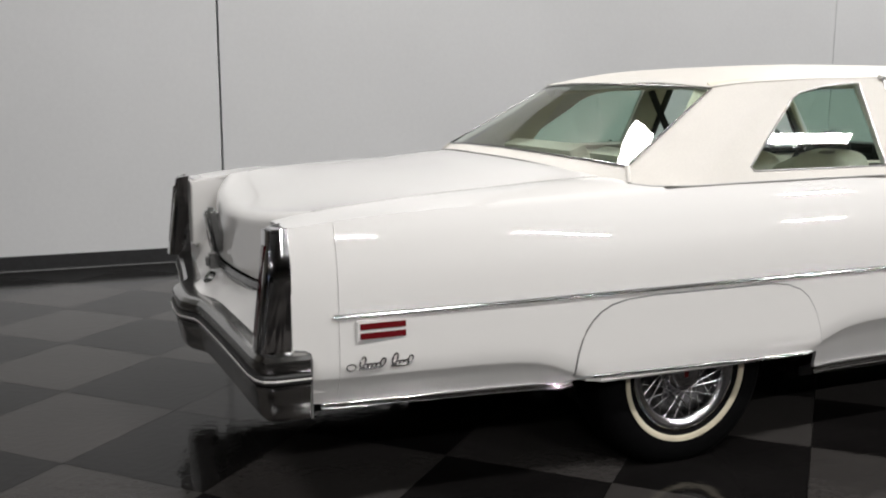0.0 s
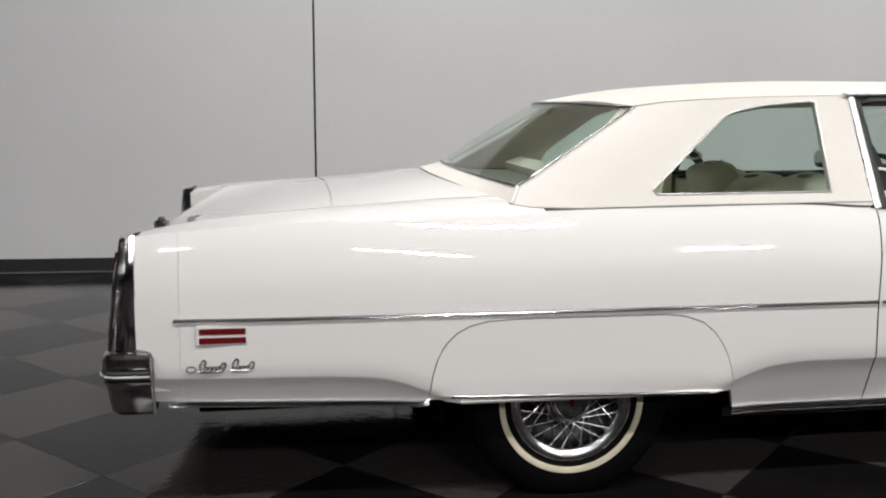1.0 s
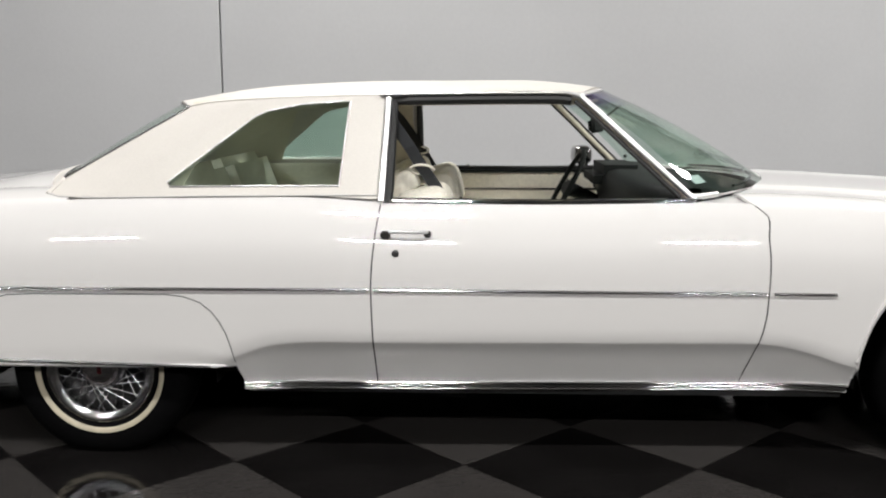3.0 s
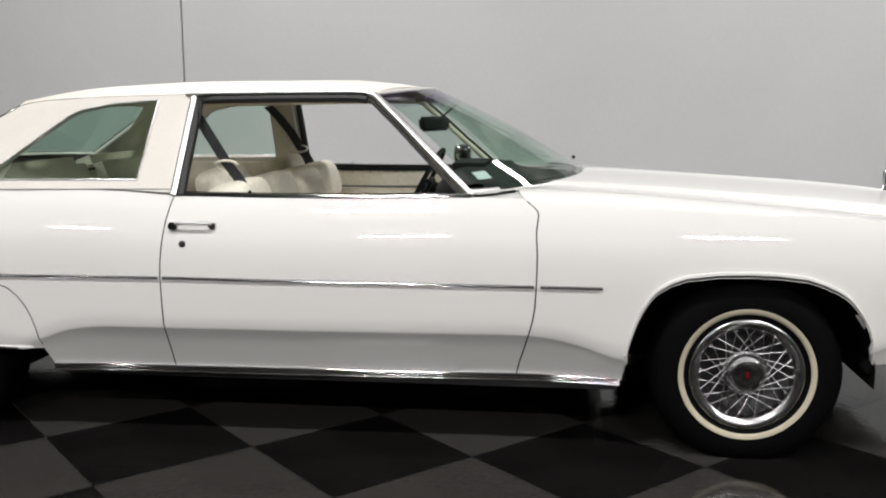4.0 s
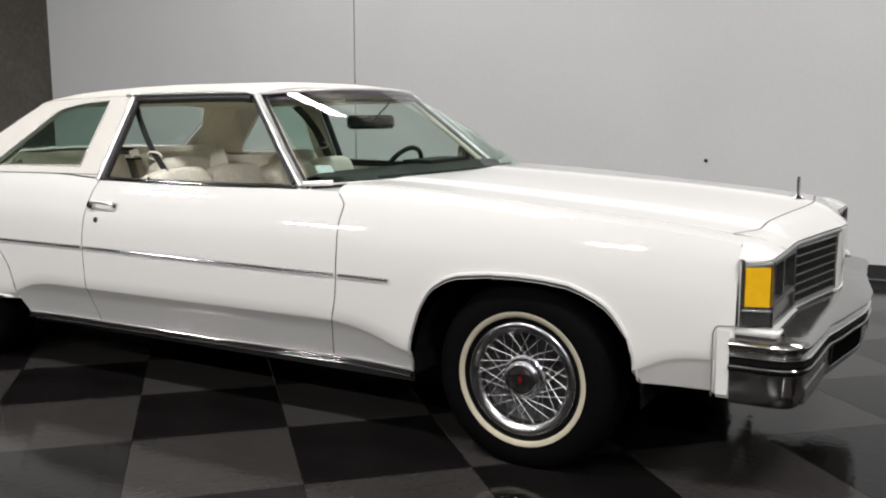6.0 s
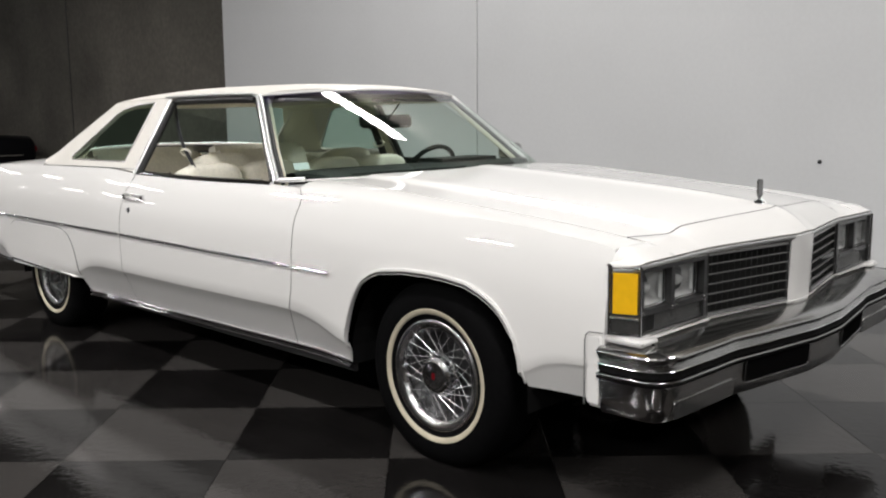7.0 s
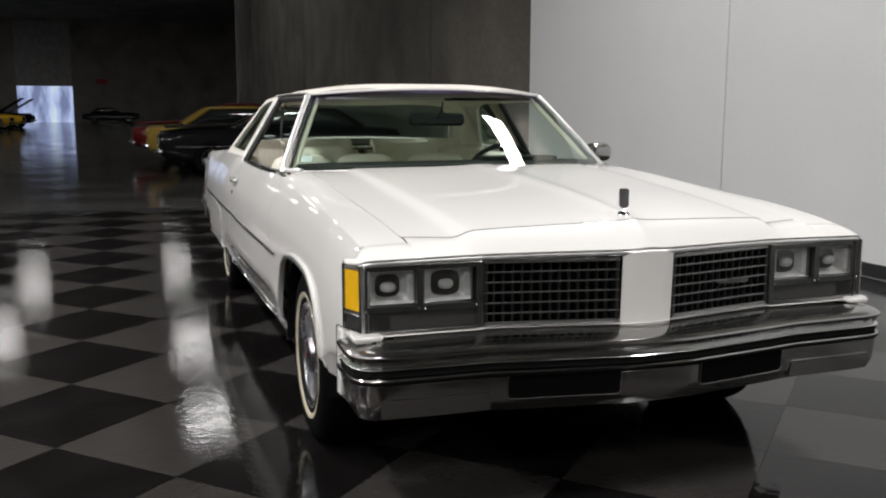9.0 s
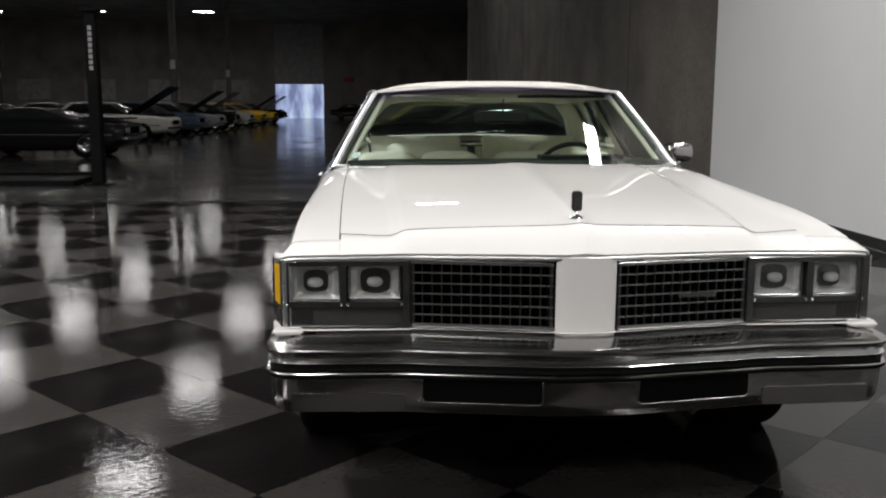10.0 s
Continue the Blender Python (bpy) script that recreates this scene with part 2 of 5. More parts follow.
def lathe(profile, seg=64, axis="y", bm=None, closed=False):
    """Turns (radius, along) round an axis."""
    own = bm or bmesh.new()
    rings = []
    for k in range(seg):
        a = 2 * math.pi * k / seg
        c, s = math.cos(a), math.sin(a)
        rings.append([own.verts.new((r * c, t, r * s) if axis == "y" else (r * c, r * s, t) if axis == "z" else (t, r * c, r * s)) for r, t in profile])
    m = len(profile)
    for k in range(seg):
        a, b = rings[k], rings[(k + 1) % seg]
        for i in range(m if closed else m - 1):
            own.faces.new((a[i], a[(i + 1) % m], b[(i + 1) % m], b[i]))
    bmesh.ops.remove_doubles(own, verts=own.verts, dist=1e-6)
    bmesh.ops.recalc_face_normals(own, faces=own.faces)
    return own


def sweep(profile, path, bm=None, cap=True):
    """Sweeps (out, z) along a path of (x, y) in plan; out points to the right of the way."""
    own = bm or bmesh.new()
    pts = [Vector((p[0], p[1])) for p in path]
    rings = []
    for k, p in enumerate(pts):
        d0 = (p - pts[k - 1]).normalized() if k else None
        d1 = (pts[k + 1] - p).normalized() if k < len(pts) - 1 else None
        d0, d1 = d0 or d1, d1 or d0
        n0, n1 = Vector((d0.y, -d0.x)), Vector((d1.y, -d1.x))
        n = (n0 + n1).normalized()
        n *= 1 / max(0.5, n.dot(n0))
        rings.append([own.verts.new((p.x + n.x * o, p.y + n.y * o, z)) for o, z in profile])
    m = len(profile)
    for a, b in zip(rings, rings[1:]):
        for i in range(m):
            own.faces.new((a[i], a[(i + 1) % m], b[(i + 1) % m], b[i]))
    if cap:
        own.faces.new(rings[0])
        own.faces.new(list(reversed(rings[-1])))
    bmesh.ops.recalc_face_normals(own, faces=own.faces)
    return own


def rounded(w, h, r, n=5):
    """Corner-rounded rectangle, as points about its centre."""
    out = []
    for cx, cy, a0 in ((w / 2 - r, h / 2 - r, 0), (-w / 2 + r, h / 2 - r, 90), (-w / 2 + r, -h / 2 + r, 180), (w / 2 - r, -h / 2 + r, 270)):
        for k in range(n + 1):
            a = radians(a0 + 90 * k / n)
            out.append((cx + r * math.cos(a), cy + r * math.sin(a)))
    return out


def slab(outline, place, depth, bm=None):
    """A plate: an outline of (u, v), and place(u, v, d) that sets it in space, from d = 0 to depth."""
    own = bm or bmesh.new()
    a = [own.verts.new(place(u, v, 0)) for u, v in outline]
    b = [own.verts.new(place(u, v, depth)) for u, v in outline]
    own.faces.new(a)
    own.faces.new(list(reversed(b)))
    for k in range(len(a)):
        own.faces.new((a[k - 1], b[k - 1], b[k], a[k]))
    bmesh.ops.recalc_face_normals(own, faces=own.faces)
    return own


def ring_panel(outer, inner, fn, steps=3, bm=None):
    """A panel between two loops of equal length in (u, v), laid on a surface fn(u, v)."""
    own = bm or bmesh.new()
    n = len(outer)
    rows = []
    for s in range(steps + 1):
        t = s / steps
        rows.append([own.verts.new(fn(o[0] + (i[0] - o[0]) * t, o[1] + (i[1] - o[1]) * t)) for o, i in zip(outer, inner)])
    faces = []
    for a, b in zip(rows, rows[1:]):
        for k in range(n):
            faces.append(own.faces.new((a[k - 1], a[k], b[k], b[k - 1])))
    orient(faces, (0, 0, 0.9))
    return own


def resample(points, n, closed=True):
    pts = [Vector(p) for p in points] + ([Vector(points[0])] if closed else [])
    ls = [0.0]
    for a, b in zip(pts, pts[1:]):
        ls.append(ls[-1] + (b - a).length)
    out = []
    for k in range(n if closed else n + 1):
        s = ls[-1] * k / n
        i = min(max(1, int(np.searchsorted(ls, s))), len(ls) - 1)
        t = (s - ls[i - 1]) / (ls[i] - ls[i - 1] or 1)
        out.append(tuple(pts[i - 1].lerp(pts[i], min(1, t))))
    return out

def puff(x0, x1, y0, y1, z0, z1, m=None, e=0.55):
    """A stuffed pillow: a rounded box that swells."""
    soft = lambda q: math.copysign(abs(q) ** e, q)
    c, h = Vector(((x0 + x1) / 2, (y0 + y1) / 2, (z0 + z1) / 2)), ((x1 - x0) / 2, (y1 - y0) / 2, (z1 - z0) / 2)
    bm = grid(lambda a, b: tuple(c[i] + h[i] * (soft(math.cos(a)) * soft(math.cos(b)), soft(math.cos(a)) * soft(math.sin(b)), soft(math.sin(a)))[i] for i in range(3)), spread(-1.5, 1.5, 13), spread(0, 2 * math.pi, 28), ref=tuple(c))
    bmesh.ops.remove_doubles(bm, verts=bm.verts, dist=0.0005)
    if m is not None:
        bmesh.ops.transform(bm, matrix=m, verts=bm.verts)
        if m.determinant() < 0:
            bmesh.ops.reverse_faces(bm, faces=bm.faces)
    return bm


# ---- the car: its own frame has x ahead, y to its left, z up ----
VINYL = mat("cream vinyl roof", (0.61, 0.584, 0.54), 0.55, grain=0.03, grain_scale=150, bump=0.35, bump_scale=500, stain=0.03, stain_scale=4)
CHROME = mat("chrome", (0.74, 0.74, 0.75), 0.05, metal=1.0, rough_var=0.03, stain_scale=8)
BUMPER_CHROME = mat("bumper chrome", (0.43, 0.427, 0.42), 0.16, metal=1.0, rough_var=0.04, stain=0.06, stain_scale=8)
DULL_CHROME = mat("dull chrome", (0.3, 0.3, 0.3), 0.25, metal=1.0, stain=0.15, stain_scale=20)
BLACK_RUBBER = mat("black rubber", (0.012, 0.012, 0.012), 0.6, grain=0.2, grain_scale=80)
MATT_RUBBER = mat("matt black rubber", (0.006, 0.006, 0.006), 0.75, spec=0.08, grain=0.2, grain_scale=80)
TYRE_RUBBER = mat("tyre rubber", (0.0022, 0.0022, 0.0024), 0.7, spec=0.05, grain=0.25, grain_scale=60, bump=0.2)
WHITEWALL = mat("yellowed whitewall rubber", (0.46, 0.41, 0.31), 0.6, stain=0.1, stain_scale=12)
LOCK_METAL = mat("grey lock metal", (0.035, 0.035, 0.035), 0.4, metal=0.3)
SEAM = mat("panel seam", (0.12, 0.12, 0.118), 0.8)
SATIN = mat("satin bright trim", (0.72, 0.72, 0.715), 0.38, metal=1.0, rough_var=0.05, stain_scale=10)
PALE_SEAM = mat("pale panel joint", (0.45, 0.44, 0.43), 0.6)
GAP_LINE = mat("dark door gap", (0.03, 0.03, 0.03), 0.9, spec=0.0)
SIDE_TRIM = mat("bright side trim", (0.75, 0.75, 0.75), 0.13, metal=1.0, rough_var=0.05, stain_scale=12)
GAP = mat("dark gap", (0.004, 0.004, 0.004), 0.9, spec=0.0)
AMBER = mat("amber lens", (0.80, 0.45, 0.012), 0.15, grain=0.05, grain_scale=40, coat=0.6)
TAIL_LENS = mat("dark tail lens", (0.03, 0.004, 0.005), 0.12, coat=0.5)
RED_LENS = mat("dark red lens", (0.115, 0.006, 0.009), 0.15, coat=0.5)
INTERIOR = mat("cream leather", (0.76, 0.73, 0.63), 0.5, grain=0.08, grain_scale=60, bump=0.3, bump_scale=120, stain=0.06, stain_scale=6)
HEADLINER = mat("cream headliner", (0.66, 0.625, 0.51), 0.9, grain=0.05, grain_scale=90)
DASH = mat("black dashboard", (0.012, 0.014, 0.013), 0.6, spec=0.12, grain=0.2, bump=0.2)
BELT = mat("dark seat belt", (0.03, 0.032, 0.035), 0.7, grain=0.2, grain_scale=200)
PAPER = mat("paper sticker", (0.5, 0.56, 0.56), 0.6, grain=0.1, grain_scale=60)


def glass_mat(name, tint, gloss=1.0):
    m = bpy.data.materials.new(name)
    m.use_nodes = True
    nt = m.node_tree
    nt.nodes.remove(nt.nodes["Principled BSDF"])
    out = nt.nodes["Material Output"]
    tr = nt.nodes.new("ShaderNodeBsdfTransparent")
    tr.inputs[0].default_value = (*tint, 1)
    gl = nt.nodes.new("ShaderNodeBsdfGlossy")
    gl.inputs["Roughness"].default_value = 0.015
    gl.inputs[0].default_value = (gloss, gloss, gloss, 1)
    # gloss rises towards grazing, the same from both sides of the pane
    lw = nt.nodes.new("ShaderNodeLayerWeight")
    lw.inputs[0].default_value = 0.5
    pw = nt.nodes.new("ShaderNodeMath")
    pw.operation = "POWER"
    pw.inputs[1].default_value = 5.0
    nt.links.new(lw.outputs["Facing"], pw.inputs[0])
    fr = nt.nodes.new("ShaderNodeMath")
    fr.operation = "MULTIPLY_ADD"
    fr.inputs[1].default_value, fr.inputs[2].default_value = 0.75, 0.05
    nt.links.new(pw.outputs[0], fr.inputs[0])
    mx = nt.nodes.new("ShaderNodeMixShader")
    nt.links.new(fr.outputs[0], mx.inputs[0])
    nt.links.new(tr.outputs[0], mx.inputs[1])
    nt.links.new(gl.outputs[0], mx.inputs[2])
    nt.links.new(mx.outputs[0], out.inputs[0])
    return m


GLASS = glass_mat("green tinted glass", (0.63, 0.76, 0.69))
GLASS_SHADE = glass_mat("blue shade band", (0.24, 0.21, 0.42))
GLASS_FADE = glass_mat("fading shade band", (0.37, 0.38, 0.52))
GLASS_FAINT = glass_mat("faint shade band", (0.51, 0.58, 0.61))

car = tagged(new("car"), "white seventies two-door hardtop with cream vinyl roof, parked on checkered floor", "car")
car.matrix_world = pose(0.003, -0.019, 0.005, 0.2, -0.15, 0.2) @ Matrix.Diagonal((1.0035, 1, 1, 1))

# lines of the body, by x
W = curve((-3.05, 0.988), (-2.85, 1.013), (-2.4, 1.028), (-1.6, 1.032), (-1.0, 1.030), (-0.5, 1.026), (0.3, 1.011), (0.85, 0.993), (1.2, 0.984), (1.6, 0.977), (2.0, 0.970), (2.36, 0.954))
ZS = curve((-3.05, 0.902), (-2.98, 0.908), (-2.85, 0.925), (-2.5, 0.945), (-1.9, 0.963), (-1.4, 0.975), (-0.9, 0.98), (-0.55, 0.962), (0.1, 0.955), (0.57, 0.96), (0.9, 0.953), (1.2, 0.935), (1.6, 0.914), (2.0, 0.888), (2.25, 0.862), (2.36, 0.845))
ZC = curve((-3.05, 0.478), (-2.4, 0.472), (-2.21, 0.455), (-2.09, 0.41), (-1.98, 0.385), (-1.15, 0.385), (-1.08, 0.405), (-0.94, 0.452), (-0.8, 0.465), (0.78, 0.464), (0.90, 0.455), (1.02, 0.425), (1.16, 0.378), (1.3, 0.37), (1.9, 0.39), (2.03, 0.42), (2.17, 0.482), (2.4, 0.49))
OFF = curve((-0.02, 0.125), (0.0, 0.1), (0.025, 0.079), (0.055, 0.058), (0.105, 0.034), (0.17, 0.013), (0.22, 0.005), (0.28, 0.0), (0.3, 0.0))
KS = curve((-3.05, 0.45), (-2.4, 0.7), (-1.8, 1.0), (0.7, 1.0), (1.4, 0.8), (2.36, 0.55))
ARCH = curve((1.165, 0.286), (1.17, 0.37), (1.195, 0.485), (1.23, 0.572), (1.28, 0.64), (1.38, 0.688), (1.48, 0.701), (1.61, 0.704), (1.78, 0.693), (1.89, 0.656), (1.94, 0.625), (1.985, 0.572), (2.02, 0.505), (2.036, 0.43), (2.042, 0.372))
DOOR_BACK = curve((0.3, -0.555), (0.45, -0.562), (0.66, -0.568), (0.85, -0.553), (1.0, -0.53))
DOOR_FRONT = curve((0.3, 0.77), (0.4, 0.80), (0.57, 0.840), (0.75, 0.846), (0.84, 0.842), (0.88, 0.847), (0.905, 0.848), (0.925, 0.832), (0.95, 0.80), (0.98, 0.765))


def side_w(x, z):
    zc = ZC(x)
    w = W(x) - KS(x) * OFF(min(0.3, ZS(x) - z))
    if z < zc + 0.012:
        t = zc + 0.012 - z
        w -= min((0.42 if x < 2.0 else 0.34) * t, 14 * t * t)
    return w


def bottom(x):
    if x < -2.092:
        return 0.391 - 0.026 * (x + 2.95) / 0.865
    if x < -1.068:
        return 0.376
    if x < 1.165:
        return 0.286
    if x < 2.042:
        return ARCH(x)
    return 0.372


def rows_z(x, zb=None):
    zb = bottom(x) if zb is None else zb
    zs, zc = ZS(x), max(ZC(x), zb + 0.001)
    return [zb + (zc - 0.02 - zb) * k / 3 for k in range(3)] + [zc - 0.02 * (1 - k / 3) for k in range(3)] + \
           [zc + (zs - 0.2 - zc) * k / 6 for k in range(6)] + [zs - 0.2 + 0.2 * k / 14 for k in range(15)]


def side_grid(sign, columns, x_at=None, tops=()):
    """A side panel; tops: further rows, functions of x that give (w, z)."""
    bm = bmesh.new()
    grid_rows = []
    for u in columns:
        pts = []
        x0 = x_at(u, 0.65) if x_at else u
        for z in rows_z(x0):
            x = x_at(u, z) if x_at else u
            pts.append((x, sign * side_w(x, z), z))
        for f in tops:
            w, z = f(x0)
            pts.append((x0 if not x_at else x_at(u, z), sign * w, z))
        grid_rows.append([bm.verts.new(p) for p in pts])
    faces = []
    for a, b in zip(grid_rows, grid_rows[1:]):
        for k in range(len(a) - 1):
            faces.append(bm.faces.new((a[k], b[k], b[k + 1], a[k + 1])))
    orient(faces, (0, 0, 0.6))
    return bm


# deck heights across the car
HOOD_Z = curve((0.9, 1.012), (1.05, 1.008), (1.64, 0.975), (2.14, 0.938), (2.42, 0.903), (2.5, 0.885))
SEAM_W = curve((0.85, 0.785), (1.0, 0.785), (2.27, 0.754), (2.4, 0.747))
HOOD_RISE = curve((0.0, 0.007), (0.012, 0.0045), (0.03, 0.001), (0.1, -0.005), (0.3, -0.016), (0.5, -0.029), (0.54, -0.033), (0.553, -0.037), (0.575, -0.049), (0.59, -0.0545), (0.61, -0.057), (0.68, -0.060), (0.80, -0.064))
TRUNK_Z = curve((-3.06, 0.83), (-3.0, 0.862), (-2.9, 0.892), (-2.72, 0.93), (-2.48, 0.973), (-2.17, 1.014), (-1.98, 1.04), (-1.7, 1.05))


def hood_z(x, w):
    k = min(1.0, max(0.0, (x - 0.95) / 1.4))
    return HOOD_Z(x) + HOOD_RISE(abs(w) - 0.035 * (1 - k)) * (0.55 + 0.45 * k)


def trunk_z(x, w):
    t = min(1.0, abs(w) / 0.86)
    edge = ZS(x) + 0.012
    return TRUNK_Z(x) + (edge - TRUNK_Z(x)) * (t ** 2.6)


def deck_row(t):
    return lambda x: (lambda a, b: (a + (b - a) * t, (ZS(x) + (hood_z(x, b) - ZS(x)) * (1 - (1 - t) ** 2))))(W(x) - 0.1 * KS(x), SEAM_W(x) + 0.001)


def rear_row(t):
    def f(x):
        a, b = W(x) - 0.1 * KS(x), 0.738
        w = a + (b - a) * t
        k = max(0.0, min(1.0, (-2.35 - x) / 0.4))
        return w, ZS(x) + (trunk_z(x, b) - ZS(x)) * ((1 - (1 - t) ** 2) * (1 - k) + t ** 2.6 * k)
    return f


sides = ((-1, "right"), (1, "left"))
for sg, _ in sides:
    # front fender
    x_fend = lambda u, z: (DOOR_FRONT(z) + 0.0055) * (1 - u) + 1.12 * u
    bm = side_grid(sg, spread(0, 1, 8), x_fend, [deck_row(t) for t in (0.15, 0.35, 0.6, 0.8, 1.0)])
    near = [1.12, 1.155, 1.164, 1.167, 1.17, 1.175, 1.182, 1.19, 1.2, 1.215, 1.23, 1.255, 1.28, 1.33, 1.38, 1.5, 1.61, 1.7, 1.8, 1.86, 1.9, 1.93, 1.955, 1.975, 1.99, 2.005, 2.015, 2.025, 2.032, 2.037, 2.041, 2.044, 2.06, 2.12, 2.2, 2.26, 2.31, 2.345]
    bm2 = side_grid(sg, near, None, [deck_row(t) for t in (0.15, 0.35, 0.6, 0.8, 1.0)])
    me_tmp = bpy.data.meshes.new("tmp")
    bm2.to_mesh(me_tmp)
    bm2.free()
    bm.from_mesh(me_tmp)
    bpy.data.meshes.remove(me_tmp)
    bmesh.ops.remove_doubles(bm, verts=bm.verts, dist=0.0004)
    fender = thick(part("front_fender", bm, WHITE_PAINT, car, smooth=True))
    part("arch_lip", tube([(x, sg * (side_w(x, ARCH(x)) - 0.001), ARCH(x)) for x in near if 1.166 <= x <= 2.042], 0.004, seg=6), WHITE_PAINT, fender, smooth=True)
    # door
    x_door = lambda u, z: DOOR_BACK(z) * (1 - u) + DOOR_FRONT(z) * u
    door = thick(part("door", side_grid(sg, spread(0, 1, 16), x_door), WHITE_PAINT, car, smooth=True))
    for edge, off in ((DOOR_FRONT, 0.0028), (DOOR_BACK, -0.0028)):
        part("door_gap", tube([(edge(z) + off, sg * (side_w(edge(z) + off, z) - 0.005), z) for z in spread(0.30, min(0.95, ZS(edge(0.9)) - 0.01), 24)], 0.0046, seg=5), GAP_LINE, door, "dark gap at the door edge")
    # quarter panel and rear deck edge
    x_quarter = lambda u, z: -1.70 * (1 - u) + (DOOR_BACK(z) - 0.0055) * u
    qcols = [k / 40 for k in range(41)]
    bm = side_grid(sg, qcols, x_quarter)
    rcols = [-2.985, -2.95, -2.9, -2.8, -2.7, -2.55, -2.4, -2.3, -2.22, -2.16, -2.11, -2.09, -2.084, -2.08, -2.04, -1.99, -1.94, -1.86, -1.78, -1.70]
    bm2 = side_grid(sg, rcols, None, [rear_row(t) for t in (0.15, 0.35, 0.6, 0.8, 1.0)])
    me_tmp = bpy.data.meshes.new("tmp")
    bm2.to_mesh(me_tmp)
    bm2.free()
    bm.from_mesh(me_tmp)
    bpy.data.meshes.remove(me_tmp)
    bmesh.ops.remove_doubles(bm, verts=bm.verts, dist=0.0004)
    quarter = thick(part("quarter_panel", bm, WHITE_PAINT, car, smooth=True))
    # fender skirt over the rear wheel
    SK = curve((-2.088, 0.392), (-2.082, 0.44), (-2.064, 0.508), (-2.035, 0.56), (-1.975, 0.609), (-1.9, 0.629), (-1.8, 0.634), (-1.32, 0.634), (-1.24, 0.624), (-1.18, 0.598), (-1.13, 0.545), (-1.095, 0.475), (-1.077, 0.405), (-1.072, 0.378))
    sk_x = [-2.088, -2.085, -2.078, -2.064, -2.05, -2.03, -2.0, -1.96, -1.9, -1.8, -1.6, -1.45, -1.32, -1.25, -1.19, -1.15, -1.12, -1.1, -1.085, -1.077, -1.074, -1.072]
    SKB = lambda x: 0.388 - 0.026 * (x + 2.0)
    bm = grid(lambda u, v: (u, sg * (side_w(u, SKB(u) + (SK(u) - SKB(u)) * v) + 0.005), SKB(u) + (SK(u) - SKB(u)) * v), sk_x, spread(0, 1, 6))
    skirt = thick(part("fender_skirt", bm, WHITE_PAINT, car, smooth=True), 0.008)
    part("skirt_seam", tube([(x, sg * (side_w(x, SK(x)) + 0.001), SK(x) + 0.002) for x in sk_x], 0.003, seg=6), SEAM, skirt)
    part("skirt_edge", tube([(x, sg * (side_w(x, 0.38) + 0.006), SKB(x) - 0.001) for x in spread(-2.02, -1.16, 12)], 0.006, seg=6), DULL_CHROME, skirt, smooth=True)
    # side mouldings, broken at the door
    for name, xa, xb in (("rear_moulding", -2.87, -0.578), ("door_moulding", -0.56, 0.838), ("front_moulding", 0.862, 1.085)):
        zt = lambda x: 0.655 if x < -0.5 else 0.655 - 0.011 * (x + 0.5) 
        bm = bmesh.new()
        grid(lambda u, v: (u, sg * (side_w(u, 0.655) + 0.001 + 0.008 * math.sin(math.pi * v)), zt(u) + 0.0072 * (2 * v - 1)), spread(xa, xb, 20), spread(0, 1, 6), bm)
        part(name, bm, SIDE_TRIM, car, "thin bright side moulding", smooth=True)
    # rocker and lower edge mouldings, two rounded ridges with a hollow between
    TWIN_RIDGE = [(-0.004, -0.019), (0.008, -0.0185), (0.012, -0.016), (0.0125, -0.012), (0.009, -0.009), (0.003, -0.006), (0.001, 0.0), (0.003, 0.006), (0.010, 0.009), (0.0135, 0.012), (0.012, 0.016), (0.006, 0.019), (-0.004, 0.02)]
    for name, xa, xb, zf in (("rocker_moulding", -1.05, 1.155, lambda x: 0.280), ("rear_lower_moulding", -2.9, -2.09, lambda x: bottom(x) - 0.006)):
        k = 0.82 if name == "rocker_moulding" else 0.55
        bm = bmesh.new()
        grid(lambda u, v: (u, sg * (side_w(u, zf(u) + 0.012) + k * TWIN_RIDGE[v][0]), zf(u) + k * TWIN_RIDGE[v][1]), spread(xa, xb, 24), range(len(TWIN_RIDGE)), bm)
        thick(part(name, bm, CHROME, car, "bright lower body moulding", smooth=True), 0.004)
    part("sill_flange", box(-1.05, 1.15, 0.90, 0.918, 0.238, 0.272, 0.004, m=Matrix.Diagonal((1, sg, 1, 1))), BLACK_RUBBER, car, "black lower sill edge")
    # door handle and lock
    hx, hz = -0.505, 0.852
    hw = side_w(hx, hz)
    handle = part("door_handle", box(hx - 0.03, hx + 0.006, -0.012, 0.026, -0.014, 0.015, 0.006, m=Matrix.Translation((0, sg * hw, hz)) @ Matrix.Diagonal((1, sg, 1, 1))), CHROME, car, "chrome pull handle", smooth=True)
    part("grip", tube([(hx + 0.0, sg * (hw + 0.022), hz + 0.012), (hx + 0.06, sg * (hw + 0.026), hz + 0.013), (hx + 0.135, sg * (hw + 0.022), hz + 0.011), (hx + 0.14, sg * (hw - 0.005), hz + 0.008)], 0.006, seg=8), SATIN, handle, smooth=True)
    part("grip_mount", box(hx + 0.125, hx + 0.15, -0.012, 0.012, -0.01, 0.014, 0.004, m=Matrix.Translation((0, sg * hw, hz)) @ Matrix.Diagonal((1, sg, 1, 1))), CHROME, handle, smooth=True)
    lw = side_w(-0.482, 0.785)
    part("door_lock", lathe([(0.0001, 0.006), (0.008, 0.006), (0.013, 0.003), (0.014, -0.006)], 20), LOCK_METAL, car, "dark round key lock", smooth=True).matrix_local = pose(-0.482, sg * lw, 0.785, 0, 0, 0 if sg > 0 else 180)
